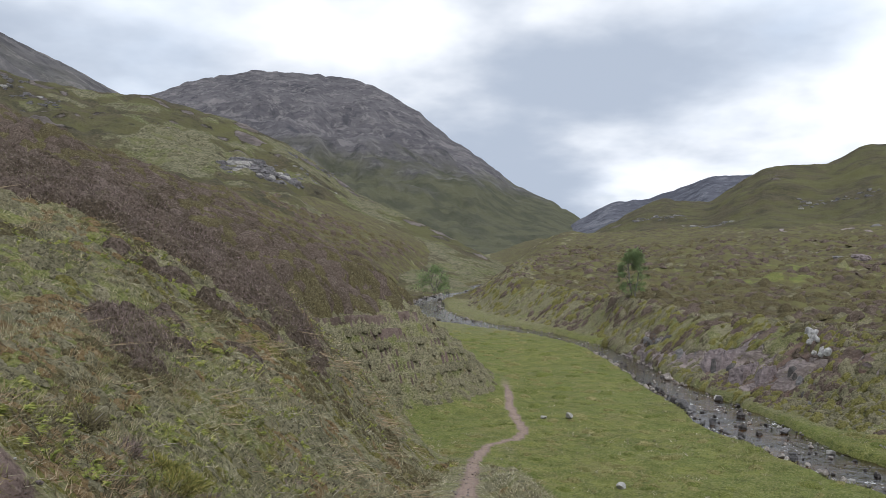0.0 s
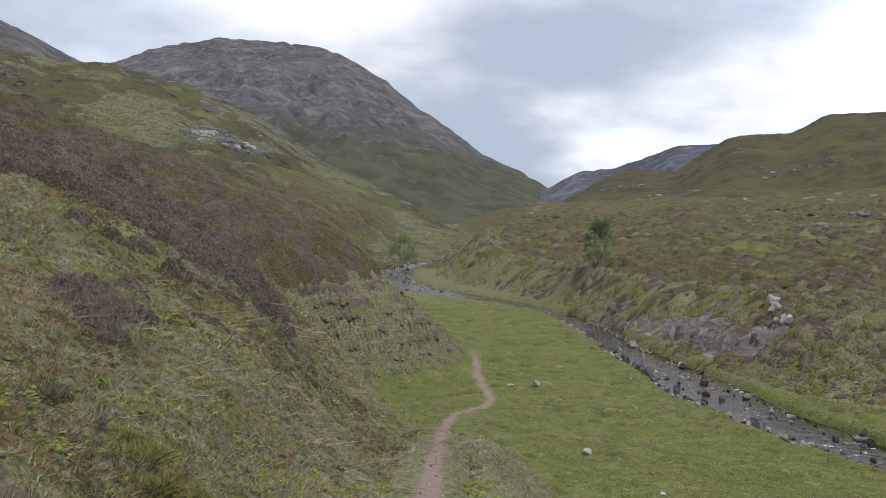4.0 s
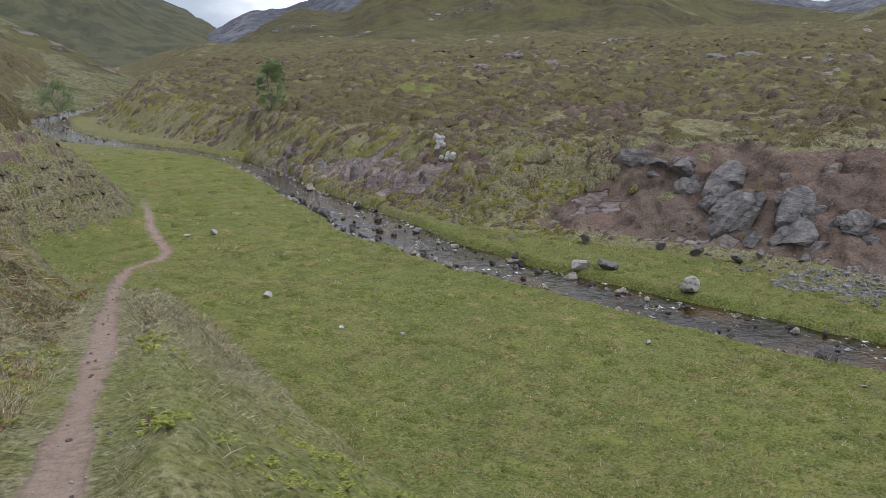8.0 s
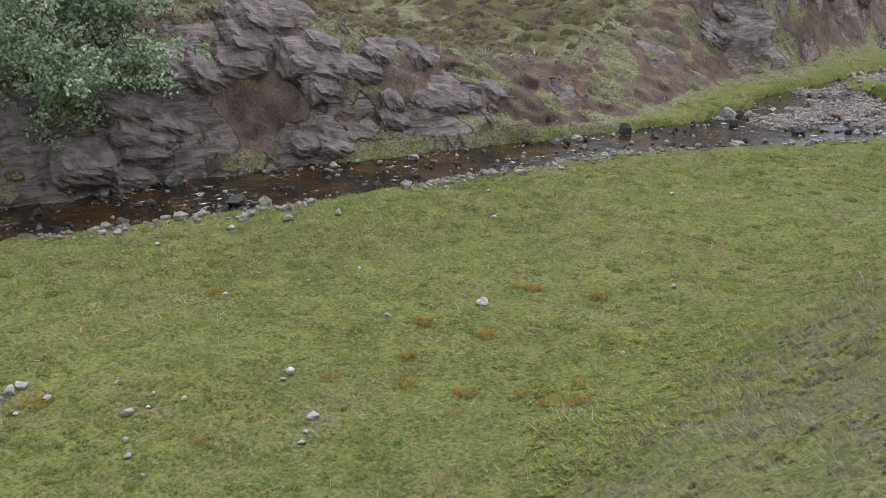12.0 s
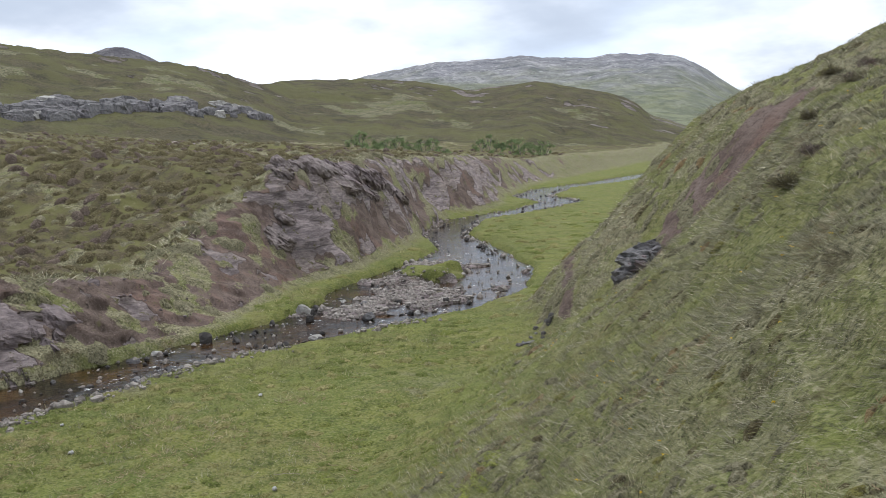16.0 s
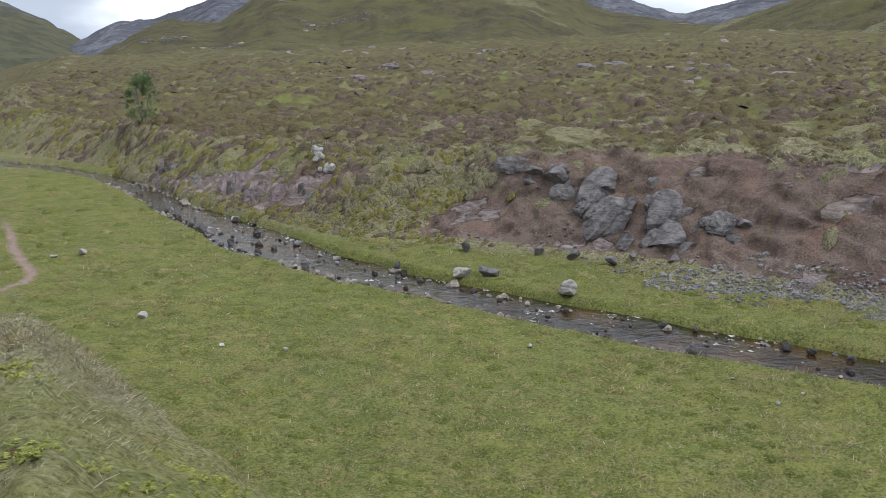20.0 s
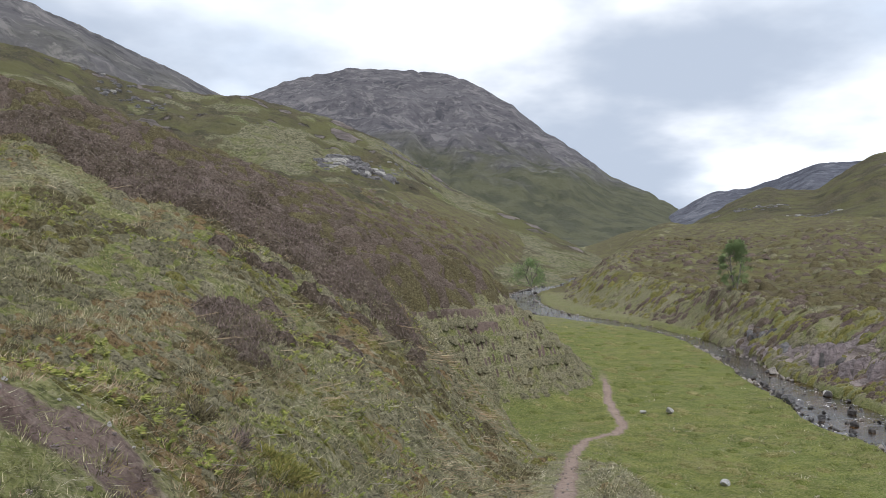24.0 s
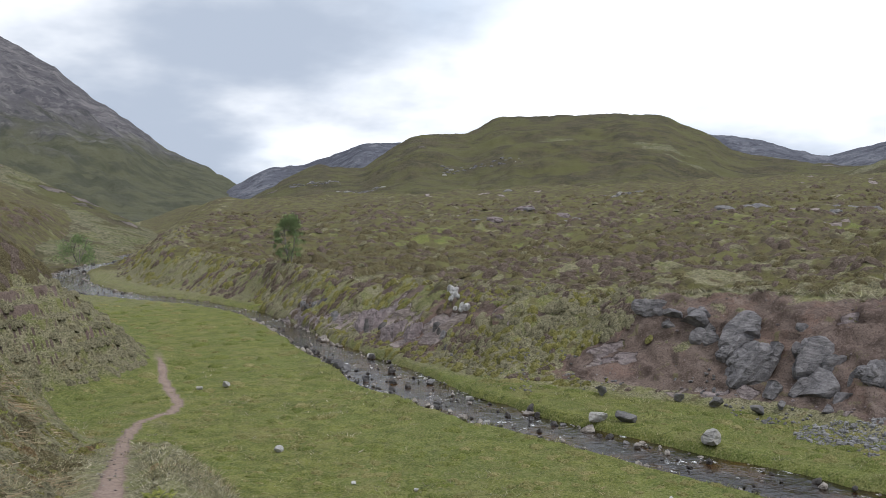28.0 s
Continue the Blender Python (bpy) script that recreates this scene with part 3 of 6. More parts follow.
    moss = smooth(0.56, 0.66, fbm(y - 0.4 * z, z * 1.5, 1.7, 4, 85)) * knots(y, [(-200, 1), (-40, 0.7), (-28, 0.9), (-18, 0.7), (0, 0.5), (3, 0.2), (14, 0.15), (24, 0.2), (31, 0.6), (36, 0.9), (260, 1)])
    earth, rock = earth * (1 - moss), rock * (1 - moss)
    scree = smooth(-0.25, 0.0, q) * (1 - smooth(0.15, 0.3, q)) * smooth(0.55, 0.66, n2) * smooth(4, 10, y) * (1 - smooth(26, 34, y))
    rock = np.maximum(rock, scree)
    slabs = 0.7 * smooth(0.55, 0.62, fbm(y - 0.4 * z, z * 1.6, 2.6, 4, 87)) * smooth(35, 39, y) * (1 - smooth(60, 66, y)) * smooth(0.02, 0.08, q) * (1 - smooth(0.4, 0.62, q + 0.4 * (n4 - 0.5)))
    rock = np.maximum(rock, slabs)
    pathm = (1 - smooth(0.10, 0.24, f["pd"] + 0.2 * (n4 - 0.5))) * (1 - smooth(44, 52, f["pa"]))
    bench = 0.7 - 0.7 * smooth(0.0, 0.75, np.hypot(x + 2.8, y - 5.0) + 1.6 * (n4 - 0.5) + 1.2 * (n2 - 0.5))
    scar = 1 - smooth(0.5, 1.0, seg_dist(x, y, [(2.7, -26.8), (3.5, -26.7), (4.4, -26.5), (5.4, -25.8)])[0] * 0.62 + 1.2 * (n2 - 0.5))
    tread_ = 0.6 - 0.6 * smooth(0.12, 0.4, seg_dist(x, y, [(8.0, -25.6), (8.7, -28.0), (9.4, -30.5), (10.0, -32.7), (10.6, -35)])[0] + 0.4 * (n4 - 0.5))
    earth = np.maximum(earth, tread_)
    earth = np.maximum(np.maximum(earth, pathm), np.maximum(bench, scar))
    terr = smooth(30.5, 33, y) * (1 - smooth(50, 56, y)) * smooth(0.3, 1.2, d) * (1 - smooth(5.5, 8, d + 2 * (n2 - 0.5)))
    lush, heath = lush * (1 - terr), heath * (1 - 0.8 * terr)
    earth = np.maximum(earth, f["riser"] * (0.62 * smooth(0.55, 0.61, 0.55 * n4 + 0.45 * n2) + 0.6 * terr * smooth(0.44, 0.56, 0.55 * n4 + 0.45 * n2)))
    f["worn"] = pathm
    rock = np.maximum(rock, (1 - smooth(-0.1, 0.25, f["sd"])) * (1 - f["isle"]))
    lush = np.maximum(lush, f["isle"])
    heath, earth = heath * (1 - f["isle"]), earth * (1 - f["isle"])
    rock = np.maximum(rock, smooth(30, 44, m) * smooth(0.77, 0.80, fbm(x, y, 5, 4, 47)))
    up = smooth(100, 122, y)
    lush, heath = lush * (1 - 0.9 * up), np.maximum(heath, 0.85 * up * smooth(0.3, 0.42, n2 * 0.5 + n4 * 0.5))
    return lush, heath, earth, rock


def build_ground():
    fine = np.arange(-36, 186.01, 0.24)
    coarse = np.arange(189, 321, 3.0)
    b = np.radians(np.concatenate([fine, coarse]))
    rad = np.concatenate([[0.01, 0.3, 0.7], 1.0 * 1.0155 ** np.arange(0, 172), 14.3 * 1.0066 ** np.arange(0, 118), 31.2 * 1.0036 ** np.arange(0, 135), 50.8 * 1.0155 ** np.arange(0, 107), 262 * 1.35 ** np.arange(1, 11)])
    B, Rr = np.meshgrid(b, rad)
    x, y = Rr * np.sin(B), Rr * np.cos(B)
    z, f = ground_fields(x, y)
    out = smooth(230, 700, Rr)
    z = z * (1 - out) + out * np.minimum(z, 4)
    # broken rock stands proud of the face
    crag = 1 - 2 * np.abs(fbm(y + 0.5 * z, z * 1.8, 1.1, 4, 91) - 0.5)
    rill = 1 - 2 * np.abs(fbm(y + 0.45 * z, z * 0.3, 1.2, 4, 97) - 0.5)
    slab = np.floor(fbm(y - 0.35 * z, z * 1.4, 1.6, 3, 93) * 9) / 9
    V = np.stack([x - f["face"] * ((0.12 + f["stony"]) * (0.55 * (crag - 0.6)) + f["stony"] * smooth(0.25, 0.6, f["stony"]) * 0.9 * (slab - 0.5) + 0.35 * (rill - 0.8)), y, z], -1).reshape(-1, 3)
    ob = mesh_object("ground", V, grid_faces(len(rad), len(b), True)[:, ::-1], GROUND)
    for nm, v in zip(("lush", "heath", "earth", "rock"), ground_cover(x, y, f)):
        add_attr(ob, nm, v)
    add_attr(ob, "worn", f["worn"])
    return tagged(ob, "green valley floor with heathery slopes and a scree bank", "ground", kind="structure")


build_ground()


# ---- hills: each a ridge line of bearing, rise and distance, with its flank ----
def ridge(name, label, line, near, foot, heath=0.4, rock=0.3, earth=0.0, lush=0.3, seed=0, bulge=0.5, rough=1.0, category="hill", material=None):
    """line: (bearing, rise in degrees, distance); near: how far the flank starts as a share of the distance; foot: its height there."""
    b = np.arange(line[0][0], line[-1][0] + 0.01, 0.16)
    el = np.interp(b, [k[0] for k in line], [k[1] for k in line])
    dist = np.interp(b, [k[0] for k in line], [k[2] for k in line])
    kern = np.ones(5) / 5
    el = np.convolve(np.pad(el, 2, "edge"), kern, "valid")
    s = np.concatenate([np.linspace(0, 1, 90), np.linspace(1.02, 1.5, 14)])
    B, S = np.meshgrid(np.radians(b), s)
    Dm, El = np.tile(dist, (len(s), 1)), np.tile(el, (len(s), 1))
    r = Dm * (near + (1 - near) * S)
    x, y = r * np.sin(B), r * np.cos(B)
    top = 7.5 + np.tan(np.radians(El)) * Dm
    size = float(np.mean(dist))
    up = np.where(S <= 1, S ** (1 + bulge), 1 - 1.2 * (S - 1))
    w = fbm(x, y, size * 0.09, 6, seed + 3, 0.55) - 0.5
    gully = np.abs(fbm(B * 57 / 3.0, S * 0.8, 1.0, 4, seed + 5) - 0.5) * 2
    env = np.clip(S * 4, 0, 1) * np.clip((1 - S) * 5, 0.0, 1)
    gz = ground_fields(x[0], y[0])[0]
    gz = np.where(r[0] > 230, np.minimum(gz, 4), gz) - 3
    foot = np.tile(np.minimum(foot, gz), (len(s), 1))
    h = np.maximum(top - foot, 1)
    z = foot + h * up + rough * env * (h * 0.22 * w - h * 0.05 * (1 - gully) * 0.6)
    z += rough * np.clip(1 - np.abs(S - 1) * 5, 0, 1) * size * 0.0016 * (fbm(b[None, :] + 0 * S, S * 0, 0.5, 4, seed + 8) - 0.5) * 2
    z = np.where(S > 1, np.maximum(z, foot - 5), z)
    ob = mesh_object(name, np.stack([x, y, z], -1).reshape(-1, 3), grid_faces(len(s), len(b))[:, ::-1], material or HILL)
    n1, n2 = fbm(x, y, size * 0.12, 5, seed + 11), fbm(x, y, size * 0.03, 4, seed + 12)
    add_attr(ob, "lush", lush * 1.6 * smooth(0.42, 0.56, n1 * 0.7 + n2 * 0.3))
    add_attr(ob, "heath", smooth(1 - heath - 0.06, 1 - heath + 0.05, n1 * 0.7 + n2 * 0.4))
    add_attr(ob, "earth", earth * smooth(0.3, 0.6, n2))
    add_attr(ob, "rock", smooth(1.02 - rock - 0.1, 1.02 - rock + 0.1, n2 * 0.6 + gully * 0.25 + 0.25 * S))
    return tagged(ob, label, category, kind="structure")


ridge("mountain", "broad grey scree mountain under cloud", [(-24, 8.0, 2100), (-18.3, 9.7, 2100), (-15.8, 10.7, 2150), (-11.9, 11.6, 2200), (-9.4, 11.5, 2200), (-6.9, 11.4, 2200), (-4.8, 11.0, 2150),
      (-2.9, 10.0, 2100), (-1.5, 9.2, 2050), (0.3, 7.7, 2000), (1.8, 6.8, 1950), (3.2, 5.7, 1900), (4.7, 4.6, 1850), (6.4, 3.9, 1800), (8.5, 2.7, 1750), (11, 1.0, 1700)],
      0.3, 0, heath=0.2, rock=0.75, lush=0.35, seed=100, bulge=0.35, rough=1.5, category="mountain", material=MOUNTAIN)
ridge("hill_beyond_the_pass", "distant moorland hill behind the pass, tinted blue-grey for haze", [(6, 0.8, 1500), (9.1, 2.76, 1500), (10.8, 3.57, 1500), (12.9, 3.74, 1500), (15.1, 4.52, 1450), (16.5, 5.04, 1400), (18.7, 5.14, 1400), (24, 4, 1400)], 0.4, 0, rock=0.5, seed=140, material=FAR_HILL)
ridge("hill_far_west", "steep grassy hillside rising out of view", [(-44, 19, 620), (-34, 15.6, 620), (-26.4, 12.7, 640), (-24.6, 11.9, 650), (-22.5, 11.0, 660), (-20.1, 9.85, 680), (-17, 8.2, 700)], 0.3, 5, seed=160, material=WEST_HILL)
ridge("hill_west", "green and heathery hill with pale outcrops", [(-70, 14, 200), (-45, 13.4, 220), (-30.8, 11.8, 240), (-27.3, 10.8, 250), (-24.8, 10.2, 255), (-21.5, 9.8, 260), (-18.2, 9.7, 260), (-15.4, 9.0, 262), (-12.6, 8.3, 262),
      (-9.7, 7.0, 260), (-7.5, 5.6, 255), (-5.4, 4.1, 250), (-2.8, 2.9, 240), (-0.3, 1.7, 225), (3.3, -0.1, 205), (6, -1.5, 190)], 0.3, 5, heath=0.5, rock=0.34, lush=0.8, seed=180, bulge=0.25)
ridge("hill_east", "rounded green hill above the moor", [(6, 0.2, 330), (8, 1.0, 340), (10, 1.9, 360), (12, 3.0, 380), (13.6, 3.8, 400), (14.7, 3.6, 400), (16.5, 3.45, 410), (18.3, 4.7, 420), (20.1, 5.62, 420), (23.3, 5.65, 420), (24.1, 6.05, 425), (25.1, 6.6, 430),
      (28.9, 6.64, 430), (32.9, 6.62, 430), (35.6, 6.41, 430), (36.3, 5.95, 430), (38, 5.3, 425), (39.3, 4.3, 420), (40.6, 3.85, 420), (43, 3.4, 400), (47, 2.9, 380), (51, 3.6, 380)], 0.28, 6, heath=0.54, rock=0.2, lush=0.45, seed=200, bulge=0.5)
ridge("hill_far_east", "distant moorland skyline, tinted blue for haze", [(34, 4.6, 1500), (38.1, 5.2, 1500), (40.9, 4.8, 1500), (42.5, 4.2, 1500), (44.7, 3.6, 1500), (46.2, 4.0, 1500), (47.9, 4.3, 1500), (54, 5, 1500), (60, 5, 1500)], 0.4, 0, rock=0.4, seed=220, material=FAR_HILL)
ridge("hill_south_east", "craggy moorland hill with bands of pale rock", [(44, 2.2, 330), (50, 3.9, 330), (56, 6, 320), (62, 7.6, 310), (80, 9.4, 290), (98, 9.6, 280), (110, 8.6, 280), (117.3, 7.5, 280), (122.8, 6.65, 285), (127.6, 5.7, 290), (133.3, 5.1, 300), (137.3, 4.7, 310),
      (140.7, 4.2, 320), (142.1, 3.7, 330), (143.8, 3.2, 340), (146, 3.35, 400), (150.5, 3.4, 420), (154.4, 3.05, 420), (156.9, 2.5, 430), (161.1, 2.98, 420), (163.6, 2.48, 420), (165.6, 2.06, 420), (167.2, 1.5, 420), (168, 0.7, 420), (171, -0.3, 420), (178, -0.6, 420)], 0.33, 6, heath=0.56, rock=0.3, lush=0.4, seed=240, bulge=0.5)
ridge("hill_far_south", "broad distant hill, its colour lightened for haze and patchy sunlight", [(145, 1.5, 2400), (149.9, 3.45, 2400), (154.4, 4.25, 2400), (156.9, 4.32, 2400), (160.4, 4.55, 2400), (162.2, 4.29, 2400), (164.6, 4.23, 2400), (165.7, 4.49, 2400), (169.4, 4.23, 2400), (170.7, 3.73, 2400), (172.7, 2.3, 2400), (175, 0.8, 2400), (190, 0.6, 2400)], 0.4, -10, heath=0.3, rock=0.6, lush=0.1, seed=260, material=SOUTH_HILL)
ridge("peak_far_south", "faint far-off mountain peak", [(132, 4.2, 3200), (134.2, 5.0, 3200), (135.3, 5.45, 3200), (136.2, 5.4, 3200), (138, 4.6, 3200), (141, 3.5, 3200)], 0.6, 0, rock=0.8, seed=280, category="mountain", material=MOUNTAIN)


# ---- water ----
def water_material():
    m = Mat("stream_water")
    m.bump(m.math("ADD", m.math("MULTIPLY", m.noise(0.55, 3, 0.5), 1.6), m.noise(0.16, 3, 0.6)), 0.7, 0.03)
    c = m.mix(m.ramp(m.noise(1.5, 4), 0.4, 0.65), (0.014, 0.010, 0.007), (0.055, 0.028, 0.009))
    foam = m.math("MULTIPLY", m.ramp(m.noise(0.3, 6, 0.72, (1.2, 0.8, 1)), 0.56, 0.70), m.ramp(m.noise(2.6, 3), 0.44, 0.6))
    c = m.mix(foam, c, (0.75, 0.77, 0.78))
    m.b.inputs["IOR"].default_value = 1.33
    return m.done(c, m.math("ADD", m.math("MULTIPLY", foam, 0.5), 0.06), 0.9)


def build_stream():
    pts, wid = [], []
    for (ax, ay, aw), (bx, by, bw) in zip(STREAM, STREAM[1:]):
        k = max(2, int(math.dist((ax, ay), (bx, by)) / 0.5))
        for i in range(k):
            t = i / k
            pts.append((ax + (bx - ax) * t, ay + (by - ay) * t)); wid.append(aw + (bw - aw) * t)
    P, W = np.array(pts), np.array(wid) + 0.8
    for _ in range(6):
        P[1:-1] = 0.25 * P[:-2] + 0.5 * P[1:-1] + 0.25 * P[2:]
    T = np.gradient(P, axis=0)
    T /= np.linalg.norm(T, axis=1)[:, None]
    N = np.stack([-T[:, 1], T[:, 0]], 1)
    cols = np.linspace(-1, 1, 13)
    XY = P[:, None, :] + N[:, None, :] * (cols[None, :, None] * W[:, None, None])
    Z = floor_z(P[:, 1])[:, None] - WATER + 0.03 * (fbm(XY[..., 0], XY[..., 1], 1.2, 3, 61) - 0.5)
    V = np.concatenate([XY, Z[..., None]], -1).reshape(-1, 3)
    ob = mesh_object("stream", V, grid_faces(len(P), len(cols)), water_material())
    return tagged(ob, "shallow peaty stream over stones", "stream", kind="structure")


build_stream()


# ---- vegetation: blades, sprigs and fronds ----
rng = np.random.default_rng(7)


def leaf_material(name, a, b, c, size=1.5, soft=0.5, patches=()):
    m = Mat(name)
    r = m.island()
    col = m.mix(m.ramp(r, 0.0, 0.7), a, b)
    col = m.mix(m.ramp(r, 0.72, 1.0), col, c)
    col = m.mix(m.ramp(m.noise(size, 5, 0.6), 0.42, 0.62, 0, 0.6), col, m.mix(r, a, c))
    col = m.mix(m.ramp(m.noise(size * 3, 4), 0.45, 0.6, 0, 0.35), col, a)
    for psize, lo, hi, pc, amount in patches:
        col = m.mix(m.ramp(m.noise(psize, 6, 0.68, dist=0.3 if psize == 0.9 else 0.0), lo, hi, 0, amount), col, m.mix(m.ramp(r, 0, 1, 0, 0.45), pc, b))
    col = m.mix(0.06, col, (0.20, 0.195, 0.19))
    mixn = m.n.new("ShaderNodeVectorMath")
    mixn.operation = "MULTIPLY_ADD"
    geo = m.n.new("ShaderNodeNewGeometry")
    m.l.new(geo.outputs["Normal"], mixn.inputs[0])
    mixn.inputs[1].default_value, mixn.inputs[2].default_value = (soft, soft, soft), (0, 0, 1)
    nrm = m.n.new("ShaderNodeVectorMath")
    nrm.operation = "NORMALIZE"
    m.l.new(mixn.outputs[0], nrm.inputs[0])
    m.l.new(nrm.outputs[0], m.b.inputs["Normal"])
    return m.done(col, 0.85, 0.08)


GRASS_GREEN = leaf_material("meadow_grass", (0.075, 0.092, 0.024), (0.21, 0.215, 0.066), (0.52, 0.46, 0.26), patches=((3.5, 0.46, 0.6, (0.15, 0.19, 0.047), 0.4), (1.3, 0.50, 0.60, (0.26, 0.22, 0.10), 0.45), (0.5, 0.56, 0.66, (0.085, 0.115, 0.03), 0.4)))
TURF = leaf_material("turf_blades", (0.075, 0.105, 0.028), (0.185, 0.21, 0.058), (0.35, 0.34, 0.12), soft=1.0, patches=((3.5, 0.46, 0.6, (0.15, 0.19, 0.047), 0.4),))
MOUND = leaf_material("hummock_moss", (0.12, 0.125, 0.03), (0.23, 0.22, 0.05), (0.34, 0.28, 0.09), size=0.3, soft=1.0, patches=((0.3, 0.52, 0.62, (0.13, 0.09, 0.04), 0.7),))
TUSSOCK = leaf_material("tussock_blades", (0.09, 0.092, 0.036), (0.26, 0.245, 0.125), (0.62, 0.55, 0.37), soft=0.9, patches=((0.9, 0.53, 0.62, (0.24, 0.255, 0.075), 0.45), (1.1, 0.56, 0.66, (0.22, 0.135, 0.065), 0.8)))
GRASS_DRY = leaf_material("hill_grass", (0.105, 0.108, 0.056), (0.30, 0.285, 0.175), (0.72, 0.65, 0.50), patches=((0.9, 0.53, 0.62, (0.27, 0.285, 0.09), 0.45), (1.1, 0.56, 0.66, (0.25, 0.16, 0.08), 0.7), (0.62, 0.56, 0.65, (0.085, 0.068, 0.045), 0.75)))
HEATHER = leaf_material("heather_sprigs", (0.085, 0.07, 0.048), (0.165, 0.125, 0.108), (0.30, 0.215, 0.215), soft=1.1, patches=((0.9, 0.52, 0.62, (0.16, 0.155, 0.06), 0.7),))
HEATHER_GREEN = leaf_material("moor_heather", (0.07, 0.06, 0.035), (0.13, 0.105, 0.06), (0.20, 0.18, 0.075), soft=1.1)
BRACKEN = leaf_material("bracken_green", (0.16, 0.195, 0.04), (0.28, 0.31, 0.07), (0.44, 0.42, 0.12), soft=1.0)
DEAD = leaf_material("dead_bracken", (0.25, 0.175, 0.10), (0.39, 0.29, 0.18), (0.56, 0.46, 0.31), soft=1.0)
MOSS = leaf_material("orange_moss", (0.40, 0.20, 0.035), (0.46, 0.27, 0.06), (0.34, 0.28, 0.08))


def tri_field(name, label, category, base, tip, width, material, kind="stuff"):
    """Many thin pointed blades as one mesh: base and tip points, and widths."""
    dirv = tip - base
    side = np.cross(dirv, rng.normal(size=dirv.shape))
    side /= np.linalg.norm(side, axis=1)[:, None] + 1e-9
    V = np.stack([base - side * width[:, None] / 2, base + side * width[:, None] / 2, tip], 1).reshape(-1, 3)
    ob = mesh_object(name, V, np.arange(len(V)).reshape(-1, 3), material, smooth_faces=False)
    return tagged(ob, label, category, kind=kind)


def scatter(n, bear, dist, want, power=1.0):
    """Plan points by bearing and distance, kept by the mask that want() gives from the ground's fields."""
    b = np.radians(rng.uniform(*bear, n))
    r = np.exp(rng.uniform(math.log(dist[0]), math.log(dist[1]), n)) if power == 0 else (dist[0] ** power + rng.random(n) * (dist[1] ** power - dist[0] ** power)) ** (1 / power)
    x, y = r * np.sin(b), r * np.cos(b)
    z, f = ground_fields(x, y)
    f["cover"] = ground_cover(x, y, f)
    f["r"], f["x"], f["y"] = r, x, y
    k = rng.random(n) < want(f)
    return np.stack([x, y, z], 1)[k], r[k]


def fall_line(P, strength=1.6):
    """The way down the slope at each point, for blades that hang with it."""
    e = 0.5
    zx = ground_fields(P[:, 0] + e, P[:, 1])[0] - ground_fields(P[:, 0] - e, P[:, 1])[0]
    zy = ground_fields(P[:, 0], P[:, 1] + e)[0] - ground_fields(P[:, 0], P[:, 1] - e)[0]
    g = -np.stack([zx, zy, (zx ** 2 + zy ** 2) * 0.8], 1) * strength
    return np.clip(g, -2.2, 2.2)


def tufts(P, r, blades, h, w, spread, lean, downhill=None):
    n = len(P)
    c = np.repeat(P, blades, 0)
    s = np.repeat(rng.uniform(0.6, 1.35, n) * np.clip(r / 11, 0.5, 1), blades)[:, None]
    a = rng.uniform(0, 2 * math.pi, n * blades)
    k = rng.random(n * blades) ** 0.5
    off = np.stack([np.cos(a), np.sin(a), 0 * a], 1)
    base = c + off * (k * spread)[:, None] * s
    base[:, 2] -= 0.03
    tip = base + off * (lean * rng.uniform(0.2, 1.2, n * blades) * h)[:, None] * s
    tip[:, 2] += h * rng.uniform(0.6, 1.2, n * blades) * s[:, 0]
    tip += np.repeat(downhill, blades, 0) * (h * rng.uniform(0.2, 1.0, n * blades))[:, None] if downhill is not None else 0
    return base, tip, w * np.repeat(np.clip(r / 14, 0.4, 3.0), blades) * rng.uniform(0.7, 1.3, n * blades)


